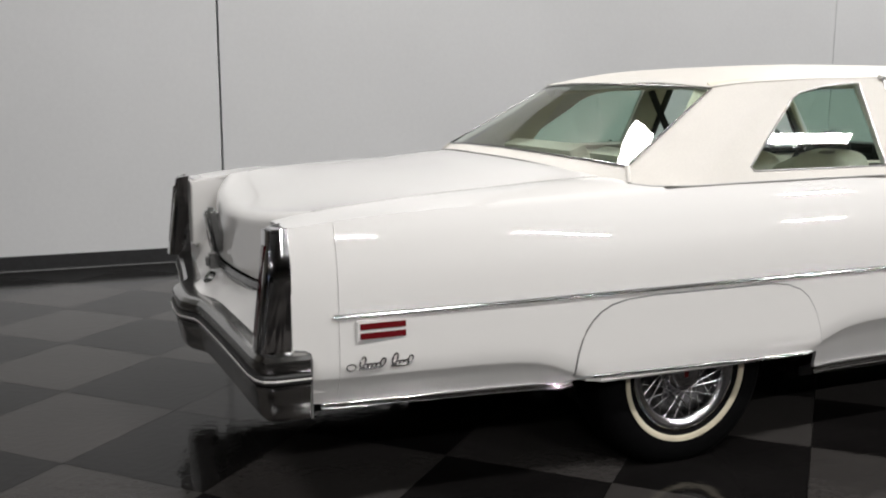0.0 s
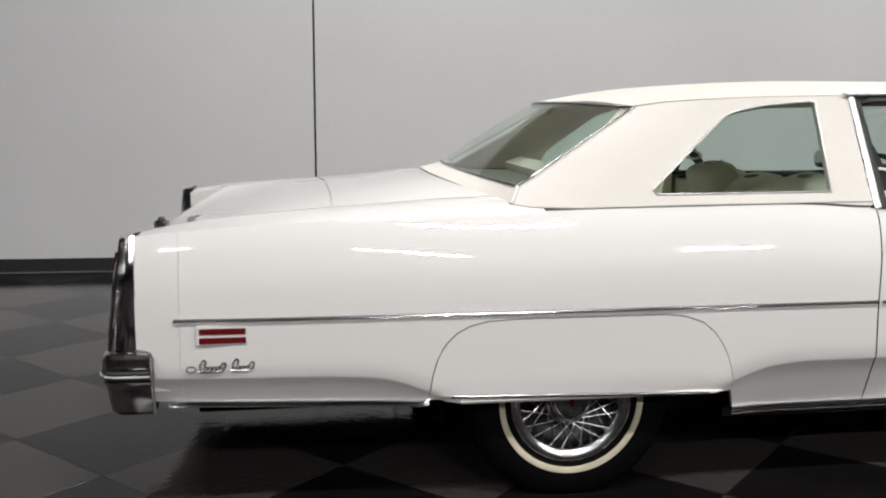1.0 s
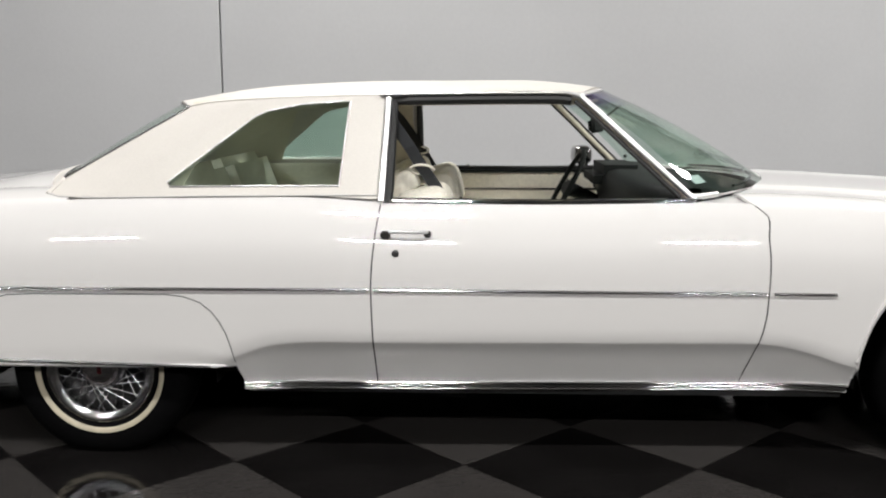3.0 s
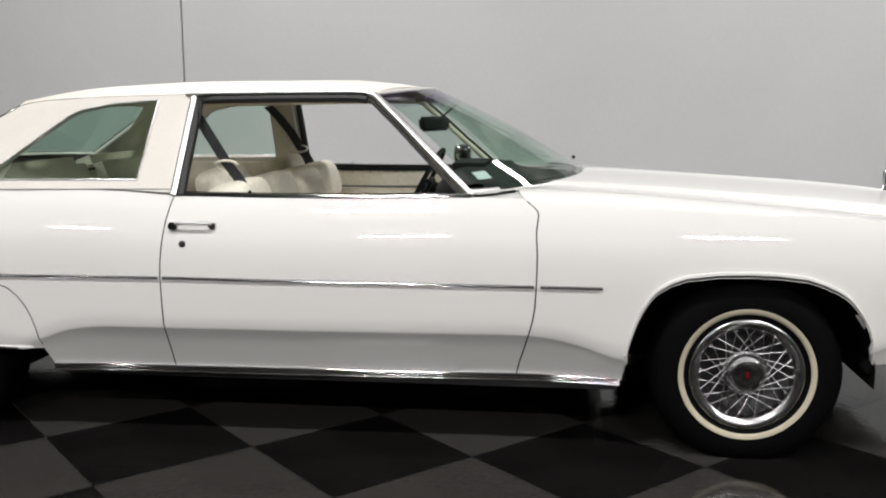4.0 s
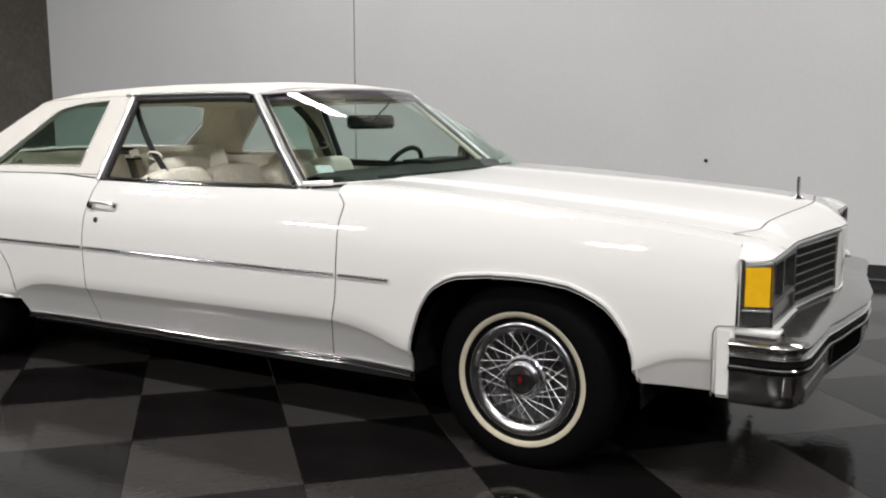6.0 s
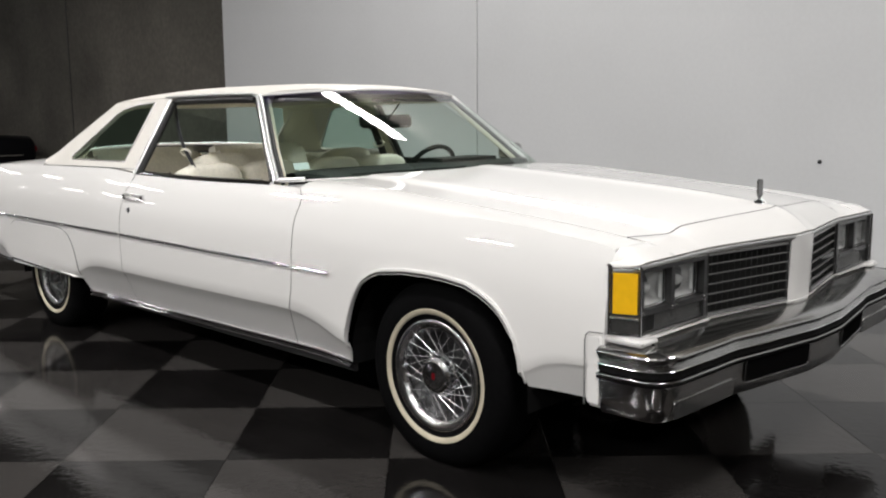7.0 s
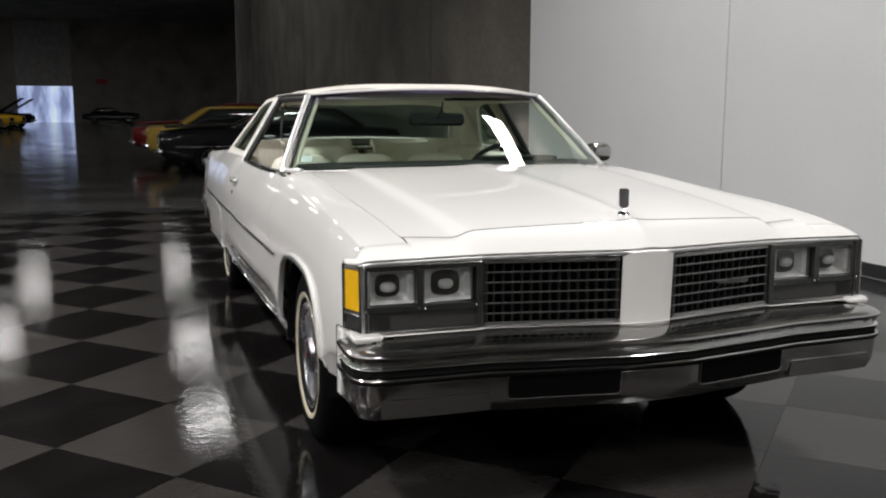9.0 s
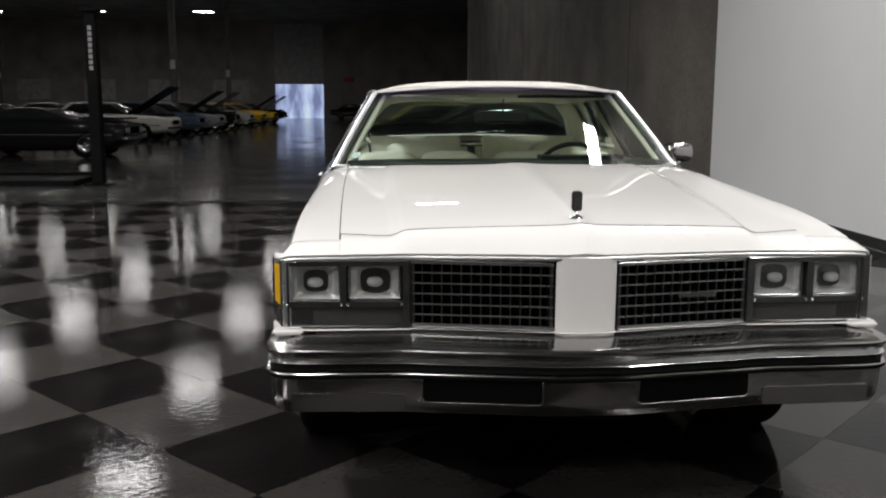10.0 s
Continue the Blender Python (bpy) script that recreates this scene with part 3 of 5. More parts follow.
    # sill strip under the door window
    part("window_sill", tube([(x, sg * (W(x) - 0.105), ZS(x) + 0.002) for x in spread(-0.535, 0.6, 14)], 0.011, seg=8), CHROME, car, "bright strip under the door window", smooth=True)
    part("sill_seal", tube([(x, sg * (W(x) - 0.128), ZS(x) + 0.002) for x in spread(-0.535, 0.5, 14)], 0.012, seg=8), BLACK_RUBBER, car)
    # red side marker with two bars, and the script badge as plain strokes
    mw = side_w(-2.725, 0.61)
    marker = part("side_marker", box(-2.805, -2.643, -0.004, 0.004, 0.578, 0.642, 0.003, m=Matrix.Translation((0, sg * mw, 0))), WHITE_PAINT, car, "white marker frame with two red lenses")
    for z in (0.594, 0.622):
        part("marker_lens", box(-2.795, -2.655, -0.007, 0.008, z - 0.0095, z + 0.0095, 0.002, m=Matrix.Translation((0, sg * mw, 0))), RED_LENS, marker, "dark red lens")
    bw = side_w(-2.73, 0.51)
    def script(x0, n, pitch, tall, capital):
        """A run of looping strokes that leans forward, with a tall first stroke."""
        pts = []
        for k in range(n * 10):
            q = k / 10 * 2 * math.pi
            h = tall * (capital if k < 10 else 1.9 if k > n * 10 - 12 else 1.0)
            zz = 0.5 * h * (1 - math.cos(q))
            pts.append((x0 + pitch * k / 10 + 0.85 * pitch * math.sin(q) + 0.3 * zz, sg * (bw + 0.004), 0.497 + zz))
        return tube(pts, 0.003, seg=5)
    badge = part("script_badge", script(-2.80, 6, 0.0125, 0.014, 2.6), DULL_CHROME, car, "chrome script badge of plain strokes")
    part("badge_stroke", script(-2.702, 5, 0.0125, 0.014, 2.7), DULL_CHROME, badge)
    part("badge_stroke", tube([(-2.822 + 0.014 * math.cos(q), sg * (bw + 0.004), 0.505 + 0.009 * math.sin(q)) for q in spread(0, 2 * math.pi, 12)[:-1]], 0.0024, seg=5, closed=True), DULL_CHROME, badge)
    # vertical seam of the rear cap
    part("cap_seam", tube([(-2.852, sg * (side_w(-2.852, z) + 0.0005), z) for z in spread(0.39, ZS(-2.852) - 0.002, 24)], 0.0009, seg=4), mat("cap joint", (0.62, 0.61, 0.6), 0.5) if sg < 0 else bpy.data.materials["cap joint"], car)

# hood
SEAM_F = SEAM_W(2.36) - 0.0022
def hood_pt(u, v):
    a = abs(v) * SEAM_F
    back = 1.04 - 0.28 * abs(v) ** 2.2
    front = 2.424 - 0.137 * a if a < 0.547 else 2.349 - 0.32 * (a - 0.547)
    x = back + (front - back) * u
    w = v * (SEAM_W(x) - 0.0022)
    return (x, w, hood_z(x, w) + 0.002)
crease = (0.012, 0.03, 0.06, 0.1, 0.2, 0.3, 0.4, 0.47, 0.51, 0.53, 0.541, 0.549, 0.557, 0.566, 0.575, 0.584, 0.593, 0.603, 0.62, 0.65, 0.70, 0.735, SEAM_F)
vs = sorted([0.0] + [sg * q / SEAM_F for sg in (-1, 1) for q in crease])
hood = thick(part("hood", grid(hood_pt, spread(0, 1, 26), vs), WHITE_PAINT, car, "white hood with a centre crease and raised middle", smooth=True))
part("hood_seam", tube([(p[0] + 0.004, p[1], p[2] - 0.0012) for p in (hood_pt(1, v) for v in vs)], 0.0024, seg=4), SEAM, hood)
for sg, _ in sides:
    part("hood_seam", tube([(p[0], p[1] + sg * 0.002, p[2] - 0.007) for p in (hood_pt(u, sg) for u in spread(0, 1, 16))], 0.0016, seg=4), GAP_LINE, hood)

# header panel from the hood down to the lamps and grilles
FACE_X = curve((0.0, 2.538), (0.088, 2.532), (0.1, 2.529), (0.522, 2.449), (0.535, 2.447), (0.9, 2.442), (0.925, 2.432), (0.955, 2.36))
HEAD_Z = 0.806
def fender_z(w):
    """Height of the fender's front edge at half width w."""
    x = 2.345
    a = W(x) - 0.1 * KS(x)
    if w <= a:
        t = (a - w) / (a - SEAM_W(x) - 0.003)
        return ZS(x) + (hood_z(x, SEAM_W(x)) - ZS(x)) * (1 - (1 - min(1, t)) ** 2)
    t = 0.0
    while side_w(x, ZS(x) - t) < w and t < 0.09:
        t += 0.001
    return ZS(x) - t


def header_pt(u, w):
    a = abs(w)
    x1, z1 = FACE_X(a) + 0.008, HEAD_Z + 0.013 + 0.010 * (1 - min(1, a / 0.9))
    if a <= SEAM_F:
        p = hood_pt(1, a / SEAM_F)
        x0, z0 = p[0] + 0.006, p[2] - 0.001
    else:
        x0, z0 = 2.345, max(fender_z(a), HEAD_Z)
    z1 -= 0.016 * max(0.0, (a - 0.9) / 0.055)
    if u > 1:
        return (x1 - 0.004 * (u - 1), w, z1 - 0.006 * (u - 1))
    crest = 0.006 * math.exp(-(a / 0.03) ** 2) * u * (1 - 0.4 * u)
    bulge = 0.011 * math.sin(math.pi * u) * (1 - 0.3 * u)
    return (x0 + (x1 - x0) * u, w, z0 + (z1 - z0) * u + crest + bulge)
head_w = (0.01, 0.025, 0.05, 0.088, 0.1, 0.16, 0.22, 0.28, 0.34, 0.4, 0.46, 0.5, 0.522, 0.535, 0.545, 0.553, 0.561, 0.57, 0.579, 0.588, 0.6, 0.62, 0.66, 0.70, 0.735, SEAM_F - 0.0005, SEAM_F + 0.0005, 0.77, 0.8, 0.84, 0.88, 0.905, 0.922, 0.935, 0.945, 0.954)
hw_ = sorted([0.0] + [sg * q for sg in (-1, 1) for q in head_w])
header = thick(part("header_panel", grid(header_pt, spread(0, 1, 12) + [1.4, 1.8, 2.0], hw_), WHITE_PAINT, car, "white header panel above the grilles", smooth=True, sharp=40), 0.004)
bm = grid(lambda u, w: (header_pt(2, w)[0] + 0.0015 + 0.003 * math.sin(math.pi * min(1, u)), w, header_pt(2, w)[2] - 0.001 - 0.0135 * u), spread(0, 1, 5), hw_, ref=(2.2, 0, 0.7))
thick(part("header_trim", bm, SATIN, header, "thin bright lower edge", smooth=True), 0.004)
# nose between the grilles
bm = grid(lambda u, v: (FACE_X(0) + 0.010 - 0.014 * (abs(u) / 0.092) ** 4 - 0.010 * (1 - v), u, 0.568 + (HEAD_Z + 0.012 - 0.568) * v), spread(-0.092, 0.092, 12), spread(0, 1, 6), ref=(2, 0, 0.6))
thick(part("nose_panel", bm, WHITE_PAINT, car, "white centre panel between the grilles", smooth=True), 0.02)

# trunk lid
def trunk_pt(u, v):
    w = v * 0.734
    rear = -2.95 + 0.11 * abs(v) ** 2.2
    if u <= 1:
        front = -1.988 + 0.185 * (0.9175 * abs(v)) ** 2.6
        x = front + (rear - front) * u
        return (x, w, trunk_z(x, w) + 0.001)
    t = u - 1
    z0 = trunk_z(rear, w) + 0.001
    a = t * math.pi / 2
    if t <= 1:
        return (rear - 0.06 * math.sin(a), w, z0 - 0.05 * (1 - math.cos(a)))
    k = t - 1
    return (rear - 0.06 - 0.02 * k, w, z0 - 0.05 - (z0 - 0.05 - 0.64) * k)
trunk = thick(part("trunk_lid", grid(trunk_pt, spread(0, 1, 14) + spread(1, 2, 6)[1:] + spread(2, 3, 5)[1:], spread(-1, 1, 30)), WHITE_PAINT, car, "white trunk lid", smooth=True))
part("trunk_seam", tube([(p[0] + 0.004, p[1], p[2] - 0.003) for p in (trunk_pt(0.06, v) for v in spread(-1, 1, 24))], 0.0022, seg=4), SEAM, trunk)
for sg, _ in sides:
    part("trunk_seam", tube([(p[0], p[1] + sg * 0.004, p[2] - 0.003) for p in (trunk_pt(u, sg) for u in spread(0.06, 1.6, 14))], 0.002, seg=4), SEAM, trunk)
lean = Matrix(((1, 0, -0.16, 0.124), (0, 1, 0, 0), (0, 0, 1, 0), (0, 0, 0, 1)))
emblem = part("trunk_emblem", box(-3.070, -3.02, -0.030, 0.030, 0.692, 0.862, 0.014, m=lean, seg=3), DULL_CHROME, car, "chrome lock emblem standing out of the trunk lid", smooth=True)
part("lock_cover", box(-3.077, -3.065, -0.021, 0.021, 0.706, 0.848, 0.006, m=lean, seg=2), CHROME, emblem, smooth=True)
part("emblem_foot", box(-3.085, -3.02, -0.026, 0.026, 0.632, 0.690, 0.012, seg=2), DULL_CHROME, emblem, smooth=True)
bm = grid(lambda u, v: (-3.030 - 0.012 * math.sin(math.pi * v) + 0.11 * abs(u) ** 2.2, u * 0.72, 0.628 + 0.036 * v), spread(-1, 1, 20), spread(0, 1, 6), ref=(-2.5, 0, 0.65))
thick(part("trunk_moulding", bm, DULL_CHROME, trunk, "bright strip along the trunk lid", smooth=True), 0.004)
# black rod laid on the unbroken lid draws the gap's shade
part("trunk_shadow_gap", tube([(-3.031 + 0.11 * abs(v) ** 2.2, v * 0.70, 0.671) for v in spread(-1, 1, 20)], 0.005, seg=6), GAP, trunk, "black rod drawing the shadow gap above the strip")
REAR_X = curve((0, -3.2), (0.1, -3.195), (0.2, -3.152), (0.45, -3.13), (0.7, -3.112), (0.93, -3.1))
# rear fascia between the fins, and the fins themselves
bm = grid(lambda u, v: (-2.99 + (REAR_X(abs(u)) + 0.055 + 2.99) * v, u, 0.64 - 0.095 * v), spread(-0.95, 0.95, 20), spread(0, 1, 4), ref=(-2.5, 0, 0.4))
fascia = thick(part("rear_fascia", bm, WHITE_PAINT, car, "white filler panel above the rear bumper", smooth=True), 0.02)
part("trunk_gap", box(-2.985, -2.97, -0.66, 0.66, 0.62, 0.648), GAP, fascia)
lock = part("trunk_lock", lathe([(0.0001, 0.010), (0.008, 0.010), (0.012, 0.014), (0.022, 0.012), (0.027, 0.004), (0.029, -0.01)], 24, "x"), DULL_CHROME, fascia, "small round chrome lock", smooth=True)
lock.location, lock.rotation_euler = (-3.075, 0.0, 0.598), (0, radians(-35), math.pi)
for sg, _ in sides:
    # fin: a chrome cap that closes the fender's end
    FZ = spread(0.545, 0.912, 10)
    def fin_pt(u, z):
        # u runs from the outer edge round the back to the inner edge
        k = (z - 0.545) / 0.367
        lean = -0.045 * (1 - k) - 0.012
        prof = ((-2.983, 0.992), (-2.998, 0.992), (-3.018, 0.975), (-3.026, 0.95), (-3.026, 0.90), (-3.018, 0.872), (-2.99, 0.862), (-2.93, 0.86))
        i = min(int(u), len(prof) - 2)
        t = u - i
        x = prof[i][0] + (prof[i + 1][0] - prof[i][0]) * t
        w = prof[i][1] + (prof[i + 1][1] - prof[i][1]) * t
        back = max(0, min(1, (-2.985 - x) / 0.04))
        return (x + lean * back, sg * (w - 0.035 * max(0, (z - 0.80)) / 0.11 * (1 if w > 0.9 else 0.3)), z - 0.012 * back * k)
    bm = grid(fin_pt, spread(0, 6.1, 20), FZ, ref=(-2.9, sg * 0.93, 0.7))
    fin = thick(part("tail_fin", bm, CHROME, car, "chrome tail fin bezel", smooth=True), 0.01)
    part("fin_top", box(-3.03, -2.985, 0.865, 0.955, 0.893, 0.906, 0.006, m=Matrix.Diagonal((1, sg, 1, 1))), CHROME, fin, smooth=True)
    back_x = -3.042 if sg > 0 else -2.987
    part("fender_end", box(back_x, -2.93, 0.748, 0.950, 0.6, 0.904, 0.012, m=Matrix.Diagonal((1, sg, 1, 1)), seg=3), WHITE_PAINT, car, smooth=True)
    bm = grid(lambda u, v: (u, sg * (0.737 + 0.012 * (1 - v)), 0.61 + (min(trunk_z(u, 0.738), 0.9) - 0.61) * v), spread(back_x + 0.004, -2.70, 8), spread(0, 1, 5), ref=(-2.9, sg * 1.5, 0.7))
    thick(part("fin_web", bm, WHITE_PAINT, car, "white inner wall beside the trunk lid", smooth=True), 0.01)
    fin.location.x = -0.055 if sg > 0 else 0.0
    part("tail_lamp", slab([(0.905, 0.6), (0.942, 0.6), (0.935, 0.86), (0.905, 0.86)], lambda u, v, d: (-3.032 - 0.045 * (1 - (v - 0.545) / 0.367) - 0.008 + d, sg * u, v), 0.008), TAIL_LENS, fin, "narrow dark tail lamp")

# ---- glasshouse ----
W0 = curve((-1.85, 0.916), (-1.3, 0.931), (-0.6, 0.926), (-0.2, 0.911), (0.18, 0.877), (0.57, 0.858), (0.62, 0.85))
RAIL = curve((-1.36, 1.298), (-1.2, 1.322), (-0.9, 1.338), (-0.5, 1.346), (0.0, 1.350), (0.22, 1.348))
ROOF_Z = curve((-1.52, 1.318), (-1.40, 1.345), (-1.27, 1.368), (-1.03, 1.398), (-0.52, 1.418), (0.0, 1.418), (0.2, 1.402), (0.36, 1.378))


def sail_w(x, z):
    w = W0(x) - 0.6 * (z - 0.985)
    xe = -1.765 + 0.447 * (z - 1.035) / 0.268
    d = x - xe
    if d < 0.24:
        w -= 0.095 * max(0.0, 1 - d / 0.24) ** 2
    return w


def roof_pt(u, v):
    xb, xf = -1.495 + 0.178 * abs(v) ** 2.2, 0.35 - 0.15 * abs(v) ** 2
    x = xb + (xf - xb) * u
    xr = min(max(x, -1.36), 0.22)
    wr = sail_w(xr, RAIL(xr)) - 0.001
    zr, zc = RAIL(xr) + 0.003, ROOF_Z(x) - 0.005
    zr = min(zr, zc - 0.004)
    return (x, v * wr, zr + (zc - zr) * (1 - abs(v) ** 3.6))
rv = [s * k for s in (-1, 1) for k in (1.0, 0.985, 0.96, 0.93, 0.9, 0.85, 0.8)] + spread(-0.75, 0.75, 20)
rv = sorted(rv)
roof = thick(part("roof", grid(roof_pt, spread(0, 1, 26), rv), VINYL, car, "cream vinyl covered roof", smooth=True), 0.02)

QW = [(-1.318, 1.016), (-0.696, 1.019), (-0.676, 1.30), (-0.672, 1.324), (-0.70, 1.324), (-0.86, 1.312), (-0.985, 1.288), (-1.03, 1.268), (-1.33, 1.03)]
for sg, _ in sides:
    at = lambda x, z, o=0.0: (x, sg * (sail_w(x, z) + o), z)
    outer = [(-1.79, 0.982), (-1.6, 0.976), (-1.2, 0.982), (-0.8, 0.985), (-0.555, 0.972), (-0.548, 1.2), (-0.540, 1.346), (-0.9, 1.338), (-1.2, 1.322), (-1.318, 1.303), (-1.542, 1.168), (-1.765, 1.036)]
    n = 96
    out_r, in_r = resample([(a, b, 0) for a, b in outer], n), resample([(a, b, 0) for a, b in QW], n)
    # start both loops at the same bearing
    c = Vector((-1.0, 1.15, 0))
    ang = lambda p: math.atan2(p[1] - c.y, p[0] - c.x)
    i0 = min(range(n), key=lambda k: abs(ang(in_r[k]) + 2.2))
    o0 = min(range(n), key=lambda k: abs(ang(out_r[k]) + 2.75))
    in_r, out_r = in_r[i0:] + in_r[:i0], out_r[o0:] + out_r[:o0]
    sail = thick(part("sail_panel", ring_panel(out_r, in_r, lambda a, b: at(a, b), 6), VINYL, car, "cream vinyl covered rear pillar", smooth=True), 0.02)
    frame_q = part("quarter_window", tube([at(x, z, 0.002) for x, z in QW], 0.004, seg=6, closed=True), SATIN, car, "fixed rear side window in a bright frame", smooth=True)
    inner = [(x, z) for x, z in QW]
    bm = bmesh.new()
    f = bm.faces.new([bm.verts.new(at(x, z, -0.006)) for x, z in inner])
    pane = part("pane", bm, GLASS, frame_q, "green tinted glass", smooth=True)
    pane.visible_shadow = False
    # chrome strip on the front edge of the rear pillar and dark seal of the door opening
    part("pillar_strip", tube([at(-0.541 + 0.003 * k, 0.965 + 0.095 * k, 0.004) for k in range(5)], 0.013, seg=8, flat=0.5), SATIN, car, "bright strip on the rear door pillar", smooth=True)
    part("door_seal", tube([at(-0.515 + 0.002 * k, 0.96 + 0.09 * k, -0.012) for k in range(5)] + [at(x, RAIL(x) - 0.02, -0.012) for x in spread(-0.45, 0.12, 8)] + [at(0.165, 1.324, -0.012)], 0.018, seg=8), BLACK_RUBBER, car, "black rubber door seal")
    part("door_seal", tube([at(0.18, 1.322, -0.006), at(0.3, 1.212, -0.006), at(0.42, 1.095, -0.006), at(0.548, 0.972, -0.006)], 0.009, seg=8), BLACK_RUBBER, car, "black rubber seal along the windscreen pillar")
    # drip rail over the side, down the windscreen pillar
    rail = [at(x, RAIL(x) + 0.004, 0.012) for x in spread(-0.56, 0.15, 12)] + [at(0.2, 1.342, 0.012)]
    part("drip_rail", tube(rail, 0.011, seg=8, flat=0.7), SATIN, car, "bright drip rail over the door", smooth=True)
    ends = [at(0.2, 1.342, 0.006), at(0.32, 1.23, 0.008), at(0.45, 1.105, 0.008), at(0.6, 0.965, 0.006)]
    part("screen_pillar", tube(ends, 0.017, seg=10, flat=0.6), SATIN, car, "bright windscreen pillar trim", smooth=True)
    part("pillar_core", tube([(p[0] + 0.005, p[1] - sg * 0.03, p[2] - 0.005) for p in ends], 0.010, seg=8), BLACK_RUBBER, car)
    part("screen_pillar_lining", tube([(p[0] - 0.012, p[1] - sg * 0.056, p[2] - 0.012) for p in ends], 0.013, seg=10), HEADLINER, car, "cream lining of the windscreen pillar", smooth=True)
    part("roof_rail_lining", tube([at(x, RAIL(x) - 0.012, -0.06) for x in spread(-1.3, 0.2, 12)], 0.028, seg=8), HEADLINER, car)

# windscreen
def screen_pt(u, v):
    a = abs(v)
    top = (0.352 - 0.15 * a ** 2.4, v * 0.652, 1.372 - 0.028 * a * a)
    low = (1.03 - 0.40 * a ** 2.8, v * 0.84, 1.002 - 0.03 * a * a)
    p = [t + (l - t) * u for t, l in zip(top, low)]
    b = 0.018 * math.sin(math.pi * u)
    return (p[0] + b * 0.5, p[1], p[2] + b)
sv = spread(-1, 1, 24)
screen = part("windscreen", grid(screen_pt, spread(0.17, 1, 12), sv), GLASS, car, "green tinted windscreen", smooth=True)
screen.visible_shadow = False
for a, b, glass in ((0, 0.06, GLASS_SHADE), (0.06, 0.12, GLASS_FADE), (0.12, 0.17, GLASS_FAINT)):
    band = part("shade_band", grid(screen_pt, spread(a, b, 2), sv), glass, screen, "blue tinted shade band", smooth=True)
    band.visible_shadow = False
part("screen_trim", tube([screen_pt(-0.01, v) for v in sv], 0.009, seg=6), WHITE_PAINT, car, "white trim above the windscreen", smooth=True)
part("screen_trim", tube([(screen_pt(1.0, v)[0] + 0.005, screen_pt(1.0, v)[1], screen_pt(1.0, v)[2] - 0.001) for v in sv], 0.004, seg=6), SATIN, car, "thin bright trim under the windscreen", smooth=True)
# cowl between windscreen and hood
def cowl_pt(u, v):
    s = screen_pt(1.0, v)
    h = hood_pt(0, max(-1, min(1, s[1] / 0.79)))
    hz = h[2] - 0.004
    a = abs(s[1])
    tx = h[0] + 0.02 if a < 0.79 else 0.93
    tz = hz if a < 0.79 else ZS(0.9) + 0.01
    return (s[0] - 0.02 + (tx - s[0] + 0.02) * u, s[1], s[2] - 0.02 + (tz - s[2] + 0.01) * u)
for sg, _ in sides:
    foot = screen_pt(1.0, sg * 0.94)
    part("pillar_foot", tube([(0.575, sg * (sail_w(0.575, 0.972) - 0.004), 0.976), (0.628, sg * 0.848, 0.976), (foot[0] + 0.004, foot[1] + sg * 0.004, foot[2] + 0.003)], 0.011, seg=8), SATIN, car, "bright trim at the foot of the windscreen pillar", smooth=True)
part("cowl", grid(cowl_pt, spread(0, 1, 4), sv), WHITE_PAINT, car, "white cowl under the windscreen", smooth=True)
# fender tops beside the windscreen foot
for sg, _ in sides:
    part("cowl_side", grid(lambda u, v: (0.585 + (0.93 - 0.585) * u, sg * ((W(0.7) - 0.105) * (1 - v) + (0.80 - 0.0) * v), ZS(0.75) - 0.010 + 0.018 * v * u), spread(0, 1, 6), spread(0, 1, 4)), WHITE_PAINT, car, smooth=True)

# rear window
def back_pt(u, v):
    a = abs(v)
    top = (-1.495 + 0.18 * a ** 1.9, v * 0.652, 1.322 - 0.022 * a * a)
    low = (-1.885 + 0.122 * a ** 2.4, v * 0.795, 1.064 - 0.028 * a * a)
    p = [t + (l - t) * u for t, l in zip(top, low)]
    b = (0.010 - 0.010 * a * a) * math.sin(math.pi * u)
    return (p[0] - b * 0.5, p[1], p[2] + b)
back = part("rear_window", grid(back_pt, spread(0, 1, 10), sv), GLASS, car, "green tinted rear window", smooth=True)
back.visible_shadow = False
loop = [back_pt(0, v) for v in sv] + [back_pt(u, 1) for u in spread(0, 1, 8)[1:]] + [back_pt(1, v) for v in reversed(sv)][1:] + [back_pt(u, -1) for u in reversed(spread(0, 1, 8))][1:-1]
part("rear_window_trim", tube([(p[0] - 0.002, p[1], p[2] + 0.002) for p in loop], 0.005, seg=6, closed=True), DULL_CHROME, back, "grey metal trim round the rear window", smooth=True)
for sg, _ in sides:
    part("window_gasket", tube([(p[0] + 0.012, p[1] - sg * 0.006, p[2] - 0.010) for p in (back_pt(u, sg) for u in spread(0.02, 0.98, 12))], 0.012, seg=8), VINYL, car, "cream vinyl edge beside the rear window", smooth=True)
# cream strip between the rear window and the trunk
CORNER_W = sail_w(-1.79, 0.982) - 0.002
def tulip_pt(u, v):
    a = abs(v)
    p = back_pt(1, v)
    x, y = -1.985 + 0.185 * a ** 2.6, v * (0.80 + (CORNER_W - 0.80) * a ** 6)
    q = (x, y, (trunk_z(x, y) + 0.003) * (1 - a ** 6) + 0.984 * a ** 6)
    drop = 0.035 if u > 1 else 0.0
    u = min(u, 1.0)
    return tuple(b + (c - b) * u - d for b, c, d in zip(p, q, (0.0, 0.0, drop)))
thick(part("tulip_panel", grid(tulip_pt, spread(-0.05, 1, 4) + [1.1], sv), VINYL, car, "cream vinyl strip below the rear window", smooth=True))
